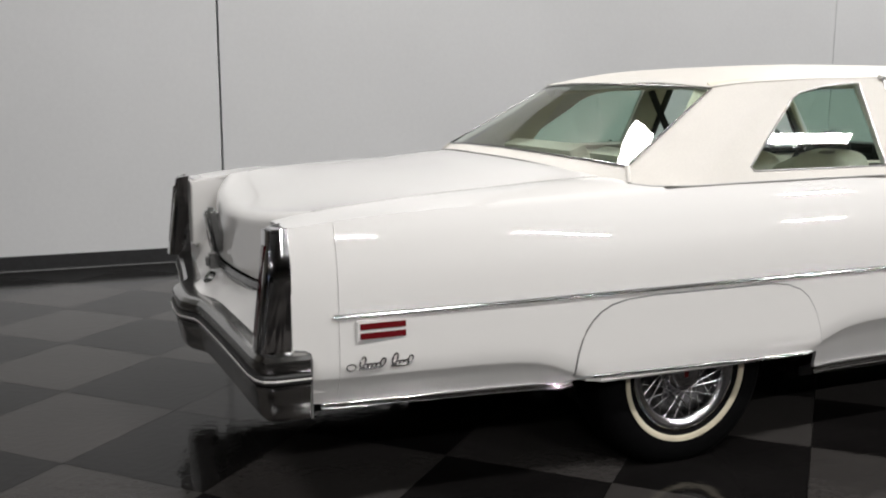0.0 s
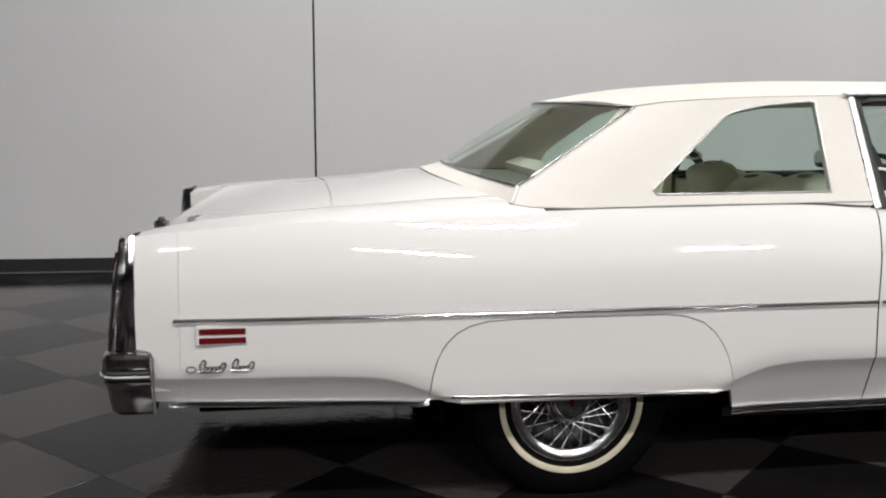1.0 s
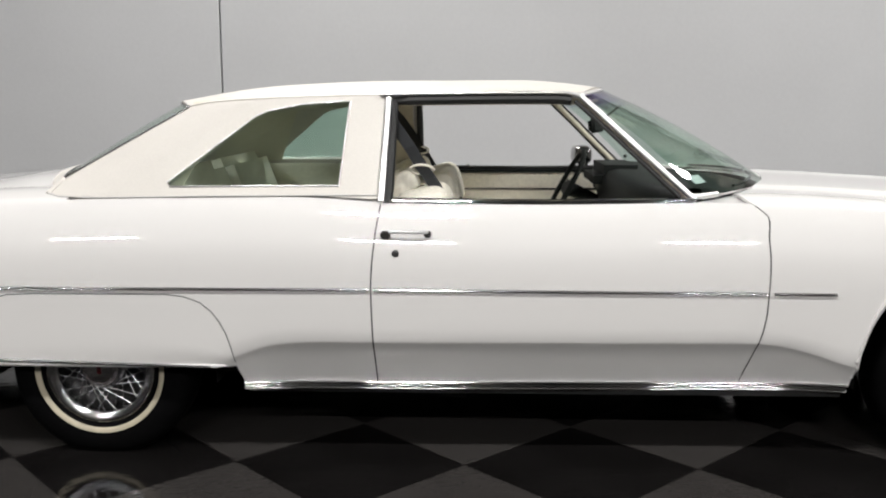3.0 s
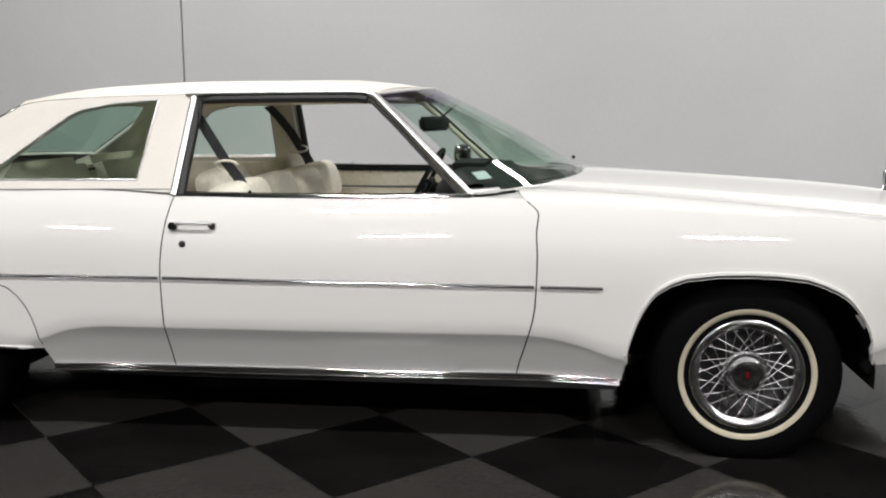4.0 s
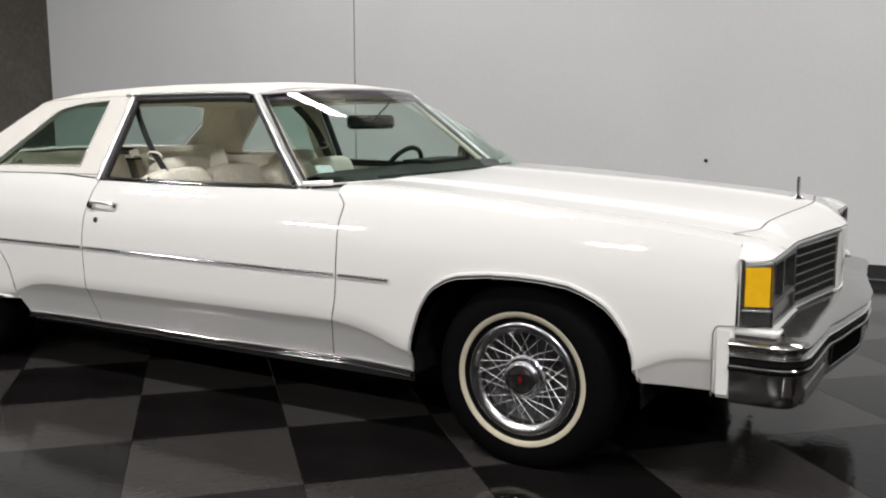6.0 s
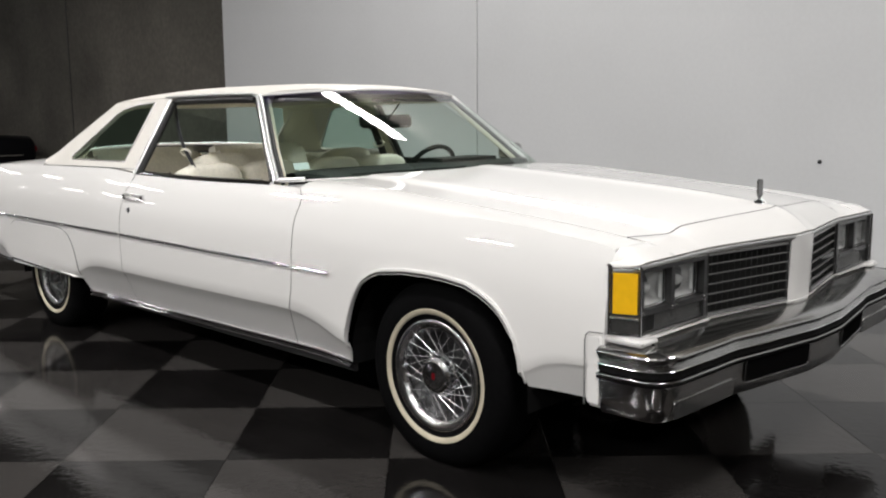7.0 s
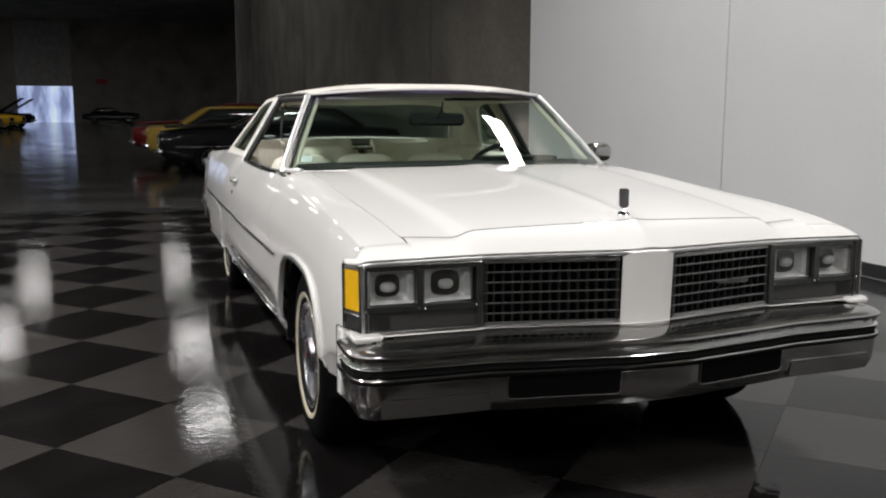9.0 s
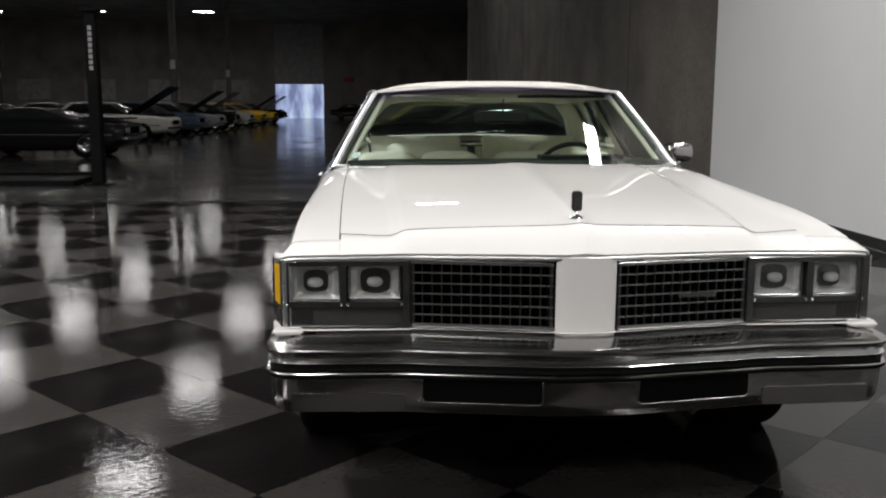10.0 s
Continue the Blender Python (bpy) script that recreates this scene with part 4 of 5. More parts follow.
for sg, _ in sides:
    edge = [(x, sg * (sail_w(x, z) + 0.001), z) for x, z in ((-0.55, 0.985), (-0.8, 0.984), (-1.2, 0.981), (-1.6, 0.975), (-1.74, 0.977))]
    edge += [tulip_pt(1, sg * v) for v in (1.0, 0.98, 0.95, 0.9, 0.8, 0.65, 0.5, 0.3, 0.1, 0.0)]
    part("vinyl_welt", tube([tulip_pt(u, sg) for u in spread(0.0, 1.0, 4)], 0.009, seg=8), VINYL, car, "cream vinyl welt at the pillar foot", smooth=True)
    part("vinyl_edge", tube([(x, y, z + 0.001) for x, y, z in edge], 0.0035, seg=6), PALE_SEAM, car, "thin pale moulding along the vinyl edge", smooth=True)

# ---- front end, bumpers ----
# pale colour that paints the shine inside the headlamps
LAMP_SHINE = mat("painted lamp shine", (0.6, 0.605, 0.6), 0.35, grain=0.15, grain_scale=60)
LAMP_BOWL = mat("lamp reflector bowl", (0.5, 0.5, 0.495), 0.4, metal=0.25, stain=0.15, stain_scale=30, bump=0.4, bump_scale=60)
LAMP_LENS = glass_mat("clear lamp glass", (0.95, 0.96, 0.95))
LENS_CLEAR = mat("clear ribbed lens", (0.06, 0.06, 0.058), 0.25, metal=0.4, grain=0.2, grain_scale=200)
GRILLE_DARK = mat("dark grille back", (0.004, 0.004, 0.004), 0.8, spec=0.0)
HUB_GREY = mat("thin grey edge metal", (0.45, 0.45, 0.45), 0.25, metal=1.0)
BEZEL = mat("dark lamp bezel", (0.11, 0.11, 0.11), 0.28, metal=0.9, stain=0.2, stain_scale=20)
RIB_METAL = mat("grille rib metal", (0.09, 0.09, 0.088), 0.35, metal=0.8)
GRILLE_BAR = mat("grey grille bar", (0.36, 0.36, 0.355), 0.3, metal=0.9)


def mirrored(points):
    return points + [(x, -y) for x, y in reversed(points) if abs(y) > 1e-6]


front_half = [(2.332, -0.975), (2.44, -0.975), (2.495, -0.969), (2.53, -0.95), (2.552, -0.918), (2.562, -0.87), (2.569, -0.7), (2.572, -0.565), (2.579, -0.52), (2.593, -0.45), (2.641, -0.135), (2.645, -0.1), (2.646, 0)]
FRONT_PATH = mirrored(front_half)
BUMPER = [(-0.15, 0.582), (-0.07, 0.572), (-0.022, 0.563), (-0.008, 0.558), (0.0, 0.552), (0.002, 0.547), (0.0005, 0.541), (-0.006, 0.532), (-0.015, 0.513), (-0.016, 0.483), (0.0, 0.481), (0.002, 0.477), (-0.002, 0.470), (-0.010, 0.458), (-0.014, 0.40), (-0.019, 0.372), (-0.032, 0.350), (-0.12, 0.347)]
RUB = [(-0.017, 0.507), (-0.011, 0.5065), (-0.009, 0.503), (-0.009, 0.489), (-0.011, 0.4845), (-0.017, 0.484)]
LINE = [(-0.017, 0.5125), (-0.004, 0.512), (-0.002, 0.5095), (-0.004, 0.507), (-0.017, 0.5065)]
bumper = part("front_bumper", sweep(BUMPER, FRONT_PATH), BUMPER_CHROME, car, "chrome front bumper with black rub strip", smooth=True, sharp=28)
part("rub_strip", sweep(RUB, FRONT_PATH), MATT_RUBBER, bumper, "black rubber strip")
part("rub_groove", sweep([(-0.02, 0.4735), (0.0024, 0.4725), (-0.002, 0.4635), (-0.02, 0.463)], FRONT_PATH), MATT_RUBBER, bumper, "black groove under the rubber strip")
part("rub_line", sweep(LINE, FRONT_PATH), SIDE_TRIM, bumper, "bright line above the rubber strip", smooth=True)
PATH_X = curve(*[(-y, x) for x, y in reversed(front_half) if x > 2.551])
for sg, _ in sides:
    # no hole is cut: a black plate paints the opening's shade
    slot = part("slot_shade", slab([(0.3215 + u, 0.429 + v) for u, v in rounded(0.352, 0.076, 0.012)], lambda u, v, d: (PATH_X(u) - 0.020 + d + (v - 0.42) * 0.08, sg * u, v), 0.011), GAP, bumper, "black plate painting the shade inside a bumper opening")
    part("slot_rim", tube([(PATH_X(0.3215 + u) - 0.009 + (0.009 + v) * 0.08, sg * (0.3215 + u), 0.429 + v) for u, v in rounded(0.356, 0.080, 0.014)], 0.0024, seg=6, closed=True), DULL_CHROME, slot, smooth=True)
    # raised pad on the lower face, outboard of the opening
    pad = [(0.72 + u, 0.386 + v) for u, v in rounded(0.34, 0.056, 0.008)]
    part("bumper_pad", slab(pad, lambda u, v, d: (PATH_X(u) - 0.024 + d + (v - 0.386) * 0.12, sg * u, v), 0.013), BUMPER_CHROME, bumper, smooth=True, sharp=30)
# filler between bumper and body
part("front_filler", grid(lambda u, v: (FACE_X(min(0.93, abs(v))) - 0.05 + (0.068 if abs(v) > 0.53 else 0.056) * u, v, 0.590 - 0.004 * u), spread(0, 1, 3), sorted(spread(-0.95, 0.95, 30) + [-0.531, -0.529, 0.529, 0.531]), ref=(2.4, 0, 0)), WHITE_PAINT, car, "white filler above the front bumper")

face = lambda y, z, d=0.0: (FACE_X(abs(y)) + d, y, z)
for sg, _ in sides:
    # grille
    y0, y1, z0, z1 = 0.098, 0.528, 0.590, 0.803
    grille = part("grille", slab([(y0, z0), (y1, z0), (y1, z1), (y0, z1)], lambda u, v, d: face(sg * u, v, d - 0.07), 0.01), GRILLE_DARK, car, "egg-crate grille of grey metal bars")
    for k in range(7):
        z = z0 + 0.008 + (z1 - z0 - 0.016) * k / 6
        t = 0.0014 if 0 < k < 6 else 0.0045
        part("grille_bar", slab([(y0, z - t), (y1, z - t), (y1, z + t), (y0, z + t)], lambda u, v, d: face(sg * u, v, d - 0.011), 0.009), GRILLE_BAR, grille)
    for k in range(15):
        y = y0 + 0.006 + (y1 - y0 - 0.012) * k / 14
        t = 0.0012 if 0 < k < 14 else 0.005
        part("grille_rib", slab([(y - t, z0), (y + t, z0), (y + t, z1), (y - t, z1)], lambda u, v, d: face(sg * u, v, d - (0.030 if 0 < k < 14 else 0.05)), 0.018 if 0 < k < 14 else 0.047), RIB_METAL if 0 < k < 14 else BEZEL, grille)
    if sg > 0:
        part("grille_badge", box(-0.004, 0.004, -0.06, 0.06, -0.008, 0.008, 0.003, m=pose(*face(0.36, 0.69, 0.004))), DULL_CHROME, grille, "small plain badge bar")
    # headlamp housing
    h0, h1 = 0.531, 0.922
    house = part("headlamp_bezel", slab([(h0, 0.592), (h1, 0.592), (h1, 0.802), (h0, 0.802)], lambda u, v, d: face(sg * u, v, d - 0.075), 0.02), BEZEL, car, "twin rectangular headlamps in a dark metal bezel")
    for a, b, c, e, dd in ((h0, h1, 0.784, 0.802, 0.004), (h0, h1, 0.655, 0.672, 0.006), (h0, h0 + 0.022, 0.592, 0.802, 0.004), (h1 - 0.02, h1, 0.592, 0.802, 0.004), (0.727, 0.747, 0.672, 0.784, 0.002), (h0, h1, 0.592, 0.6, 0.006)):
        part("bezel_bar", slab([(a, c), (b, c), (b, e), (a, e)], lambda u, v, d: face(sg * u, v, d - 0.06), 0.06 + dd), BEZEL, house)
    part("bezel_outline", tube([face(sg * u, z, 0.004) for u, z in ((h0 + 0.004, 0.596), (h1 - 0.003, 0.596), (h1 - 0.003, 0.799), (h0 + 0.004, 0.799))], 0.0022, seg=6, closed=True), HUB_GREY, house, "thin bright edge")
    part("grille_outline", tube([face(sg * u, z, 0.0) for u, z in ((y0 + 0.004, z0 + 0.003), (y1 - 0.004, z0 + 0.003), (y1 - 0.004, z1 - 0.003), (y0 + 0.004, z1 - 0.003))], 0.0022, seg=6, closed=True), HUB_GREY, grille, "thin bright edge")
    part("lower_lens", slab([(h0 + 0.02, 0.6), (h1 - 0.018, 0.6), (h1 - 0.018, 0.655), (h0 + 0.02, 0.655)], lambda u, v, d: face(sg * u, v, d - 0.03), 0.025), LENS_CLEAR, house, "grey ribbed panel under the headlamps")
    for cy in (0.640, 0.826):
        # a bowl of bright metal behind a clear lens with fluted ends
        def bowl_pt(u, v, cy=cy):
            p, q = 2 * u - 1, 2 * v - 1
            return face(sg * (cy + p * 0.078), 0.728 + q * 0.052, -0.030 - 0.042 * (1 - p * p) * (1 - q ** 4))
        lamp = part("headlamp", grid(bowl_pt, spread(0, 1, 16), spread(0, 1, 10), ref=(2.9, sg * cy, 0.728)), LAMP_BOWL, house, "rectangular sealed headlamp", smooth=True)
        pane = part("lens", grid(lambda u, v, cy=cy: face(sg * (cy + (u - 0.5) * 0.158), 0.728 + (v - 0.5) * 0.106, -0.022 + 0.008 * (1 - (2 * u - 1) ** 2) * (1 - (2 * v - 1) ** 2)), spread(0, 1, 12), spread(0, 1, 8), ref=(2.2, sg * cy, 0.728)), LAMP_LENS, lamp, "clear ribbed glass", smooth=True)
        pane.visible_shadow = False
        part("headlamp_rim", tube([face(sg * (cy + u), 0.728 + v, -0.022) for u, v in rounded(0.162, 0.110, 0.010)], 0.0045, seg=6, closed=True), DULL_CHROME, lamp, smooth=True)
        # this pale lump puts the bowl's bright reflection into colour
        core = part("shine_core", puff(-0.014, 0.014, -0.025, 0.025, -0.016, 0.016, e=0.9), LAMP_SHINE, lamp, "pale lump painting the bright reflection in the lamp", smooth=True)
        core.location = face(sg * cy, 0.726, -0.046)
        for side in (-1, 1):
            for f in range(3):
                part("lens_flute", box(-0.002, 0.003, -0.0028, 0.0028, -0.040, 0.040, 0.002, m=pose(*face(sg * (cy + side * (0.058 + 0.0065 * f)), 0.728, -0.030))), LAMP_SHINE, lamp, "bright fluted lens edge")
        for edge in (-1, 1):
            screw = part("aim_screw", lathe([(0.0001, 0.006), (0.004, 0.005), (0.0055, 0.0)], 10, "x"), CHROME, lamp, smooth=True)
            screw.location = face(sg * (cy + edge * 0.083), 0.664, 0.006)
    # fine ribs on the panel under the lamps
    for k in range(9):
        part("panel_rib", box(-0.001, 0.0015, -0.0018, 0.0018, -0.022, 0.022, 0.0008, m=pose(*face(sg * (h1 - 0.028 - 0.0075 * k), 0.628, -0.005))), BEZEL, house)
    lip = part("fender_lip", box(2.283, 2.345, 0.90, 0.966, 0.366, 0.598, 0.012, m=Matrix.Diagonal((1, sg, 1, 1)), seg=3), WHITE_PAINT, car, "white filler piece at the end of the bumper", smooth=True)
    part("lip_seam", tube([(2.2815, sg * 0.9645, 0.37), (2.2815, sg * 0.9645, 0.572), (2.286, sg * 0.965, 0.588), (2.297, sg * 0.964, 0.598), (2.345, sg * 0.961, 0.600)], 0.0022, seg=5), SEAM, lip, "thin dark joint round the filler piece")
    part("corner_filler", box(2.335, 2.475, 0.86, 0.953, 0.572, 0.5955, 0.008, m=Matrix.Diagonal((1, sg, 1, 1)), seg=3), WHITE_PAINT, car, "white filler under the corner lamp", smooth=True)
    # cornering lamp
    corner = lambda u, z, d=0.0: (2.449 - 0.094 * u + d * 0.5, sg * (0.922 + 0.034 * u + d), z)
    cl = part("corner_lamp", slab([(0.0, 0.597), (1.0, 0.597), (1.0, 0.806), (0.0, 0.806)], lambda u, v, d: corner(u, v, d - 0.03), 0.027), HUB_GREY, car, "amber corner lamp in a bright frame")
    part("amber_lens", slab([(0.11, 0.664), (0.84, 0.664), (0.84, 0.787), (0.11, 0.787)], lambda u, v, d: corner(u, v, d - 0.012), 0.015), AMBER, cl, "amber lens")
    part("clear_lens", slab([(0.06, 0.606), (0.88, 0.606), (0.88, 0.646), (0.06, 0.646)], lambda u, v, d: corner(u, v, d - 0.012), 0.012), LENS_CLEAR, cl, "grey lens")
    part("lamp_frame", tube([corner(u, z, 0.001) for u, z in ((0.02, 0.6), (0.96, 0.6), (0.96, 0.801), (0.02, 0.801))], 0.0055, seg=6, closed=True), CHROME, cl, smooth=True)
    part("lamp_frame", tube([corner(u, 0.65, 0.001) for u in (0.02, 0.5, 0.96)], 0.004, seg=6), CHROME, cl, smooth=True)

# hood ornament
orn = part("hood_ornament", lathe([(0.0001, 0.0), (0.022, 0.0), (0.018, 0.006), (0.006, 0.012), (0.005, 0.022), (0.0001, 0.024)], 20, "z"), CHROME, car, "upright chrome hood ornament", smooth=True)
orn.location = (2.366, 0.0, 0.918)
part("ornament_plate", slab(rounded(0.034, 0.064, 0.010), lambda u, v, d: (d - 0.004, u, 0.054 + v), 0.008), DULL_CHROME, orn, "flat upright plate")

# rear bumper
rear_half = [(-2.942, 1.03), (-3.04, 1.028), (-3.068, 1.018), (-3.085, 0.99), (-3.095, 0.93), (-3.108, 0.7), (-3.125, 0.45), (-3.142, 0.245), (-3.152, 0.205), (-3.192, 0.135), (-3.2, 0.1), (-3.203, 0)]
REAR_PATH = mirrored(rear_half)
RB = [(-0.11, 0.556), (-0.03, 0.56), (-0.012, 0.556), (0.0, 0.545), (0.003, 0.53), (0.0, 0.512), (-0.007, 0.508), (-0.007, 0.478), (0.001, 0.474), (0.001, 0.464), (-0.008, 0.445), (-0.012, 0.41), (-0.018, 0.375), (-0.032, 0.362), (-0.11, 0.36)]
rear_bumper = part("rear_bumper", sweep(RB, REAR_PATH), BUMPER_CHROME, car, "chrome rear bumper with black rub strip", smooth=True, sharp=28)
part("rub_strip", sweep([(-0.008, 0.509), (0.005, 0.507), (0.008, 0.503), (0.008, 0.483), (0.005, 0.479), (-0.008, 0.477)], REAR_PATH), BLACK_RUBBER, rear_bumper)
part("rub_line", sweep([(0.006, 0.4955), (0.011, 0.495), (0.011, 0.4905), (0.006, 0.490)], REAR_PATH), WHITE_PAINT, rear_bumper, "white line in the rubber strip")
for sg, _ in sides:
    part("bumper_seam", tube([(-2.936, sg * 1.012, 0.366), (-2.9355, sg * 1.017, 0.54), (-2.940, sg * 1.018, 0.556), (-2.952, sg * 1.016, 0.564), (-2.985, sg * 1.008, 0.567)], 0.0035, seg=5), SEAM, car, "dark joint round the end of the rear bumper")
    part("body_corner", box(-2.99, -2.86, 0.80, 0.985, 0.40, 0.56, 0.03, m=Matrix.Diagonal((1, sg, 1, 1)), seg=3), WHITE_PAINT, car, smooth=True)

# ---- wheels, underbody ----
UNDER = mat("dark underbody", (0.006, 0.006, 0.006), 0.9, spec=0.05)
DISH = mat("dark wheel dish", (0.05, 0.05, 0.052), 0.4, metal=0.8, grain=0.3, grain_scale=40)
SPOKE_METAL = mat("spoke metal", (0.62, 0.62, 0.63), 0.25, metal=1.0, stain=0.2, stain_scale=30)
RIM_METAL = mat("polished rim metal", (0.55, 0.55, 0.56), 0.2, metal=1.0, stain=0.15, stain_scale=14)
HUB_METAL = mat("grey hub metal", (0.5, 0.5, 0.51), 0.16, metal=1.0, stain=0.2, stain_scale=25)
TYRE_R, HUB_Z = 0.347, 0.326


def flat_foot(bm):
    for v in bm.verts:
        if v.co.z < -HUB_Z:
            v.co.z = -HUB_Z
    return bm


def make_wheel(x, sg, w, steer=0.0):
    drum = part("wheel", lathe([(0.0001, 0.02), (0.15, 0.02), (0.16, -0.05), (0.0001, -0.05)], 40), GAP, car, "wire-spoke chrome wheel with narrow whitewall tyre")
    drum.matrix_local = pose(x, sg * w, HUB_Z - 0.003 - 0.0026 * x, 0, 0, (0 if sg > 0 else 180) + steer)
    T = [(0.20, 0.088), (0.215, 0.102), (0.24, 0.110), (0.275, 0.113), (0.31, 0.107), (0.332, 0.094), (0.342, 0.078), (TYRE_R, 0.055), (TYRE_R, -0.055), (0.342, -0.078), (0.332, -0.094), (0.31, -0.107), (0.275, -0.113), (0.24, -0.110), (0.20, -0.088)]
    part("tyre", flat_foot(lathe(T, 72, closed=True)), TYRE_RUBBER, drum, "black tyre", smooth=True)
    part("whitewall", flat_foot(lathe([(0.226, 0.107), (0.227, 0.1095), (0.236, 0.1115), (0.245, 0.1135), (0.246, 0.1118)], 72)), WHITEWALL, drum, "narrow yellowed white band", smooth=True)
    part("rim", lathe([(0.206, 0.082), (0.209, 0.098), (0.205, 0.106), (0.198, 0.108), (0.188, 0.105), (0.178, 0.100), (0.172, 0.096), (0.167, 0.084), (0.163, 0.07)], 72), RIM_METAL, drum, "polished chrome rim", smooth=True)
    part("dish", lathe([(0.164, 0.071), (0.150, 0.045), (0.09, 0.035), (0.0001, 0.035)], 48), DISH, drum, "dark inner dish", smooth=True)
    part("hub", lathe([(0.074, 0.036), (0.072, 0.085), (0.069, 0.099), (0.062, 0.108), (0.05, 0.112), (0.044, 0.110), (0.0001, 0.112)], 40), HUB_METAL, drum, "chrome hub cap", smooth=True)
    part("hub_emblem", box(-0.008, 0.008, 0.110, 0.114, -0.013, 0.013, 0.002), RED_LENS, drum, "small red emblem")
    part("hub_collar", lathe([(0.074, 0.060), (0.083, 0.062), (0.085, 0.072), (0.081, 0.080), (0.074, 0.082)], 40), CHROME, drum, "chrome collar round the hub", smooth=True)
    for row, (r1, t1, r0, t0, twist, n) in enumerate(((0.174, 0.094, 0.073, 0.090, 0.72, 20), (0.171, 0.088, 0.073, 0.068, -0.72, 20))):
        a, b = Vector((r1, t1, 0)), Vector((r0 * math.cos(twist), t0, r0 * math.sin(twist)))
        bm = tube([a, b], 0.0022, seg=6)
        bmesh.ops.create_icosphere(bm, subdivisions=1, radius=0.0048, matrix=Matrix.Translation(a))
        first = None
        for k in range(n):
            if first is None:
                ob = part("spoke", bm, SPOKE_METAL, drum)
                first = ob
            else:
                ob = new("spoke", first.data)
                ob.parent = drum
            ob.rotation_euler = (0, 2 * math.pi * (k + 0.5 * row + (0.18 if k % 2 else 0)) / n, 0)
    return drum


for sg, _ in sides:
    make_wheel(1.613, sg, 0.835, steer=0.0)
    make_wheel(-1.605, sg, 0.85)
    # wheel wells
    for cx, zb in ((1.615, 0.0), (-1.6, 0.0)):
        well = grid(lambda u, v: (cx + 0.44 * math.cos(u), sg * v, 0.32 + 0.40 * math.sin(u)), spread(-0.1, math.pi + 0.1, 18), (0.55, 0.955))
        bm2 = well
        c = [bm2.verts.new((cx + 0.44 * math.cos(u), sg * 0.55, 0.32 + 0.40 * math.sin(u))) for u in spread(-0.1, math.pi + 0.1, 18)]
        bm2.faces.new(c)
        part("wheel_well", bm2, UNDER, car, "dark wheel well")
    part("mud_flap", box(-0.005, 0.005, 0.74, 0.925, 0.245, 0.40, 0.003, m=Matrix.Translation((1.955, 0, 0.1)) @ Matrix.Diagonal((1, sg, 1, 1)) @ Matrix.Rotation(radians(20), 4, "Y")), UNDER, car)
part("underbody", box(-2.9, 1.1, -0.54, 0.54, 0.20, 0.50, 0.03), UNDER, car, "dark underbody")
part("floor_pan", box(-1.14, 1.12, -0.84, 0.84, 0.275, 0.36, 0.02), UNDER, car)
part("rear_pan", box(-2.93, -2.06, -0.86, 0.86, 0.42, 0.62, 0.02), UNDER, car)
part("front_pan", box(2.12, 2.38, -0.80, 0.80, 0.46, 0.58, 0.02), UNDER, car)
part("engine_bay", box(1.1, 2.3, -0.5, 0.5, 0.45, 0.84, 0.02), UNDER, car)
for sg, _ in sides:
    part("exhaust_pipe", tube([(-1.0, sg * 0.45, 0.2), (-1.3, sg * 0.5, 0.22), (-2.2, sg * 0.6, 0.3)], 0.03, seg=10), UNDER, car)
    part("frame_rail", box(-1.1, 1.1, 0.50, 0.62, 0.19, 0.30, 0.01, m=Matrix.Diagonal((1, sg, 1, 1))), UNDER, car)

# ---- interior ----
def cushion(x0, x1, y0, y1, z0, z1, r=0.05, m=None):
    bm = box(x0, x1, y0, y1, z0, z1, r, seg=4, m=m)
    return bm


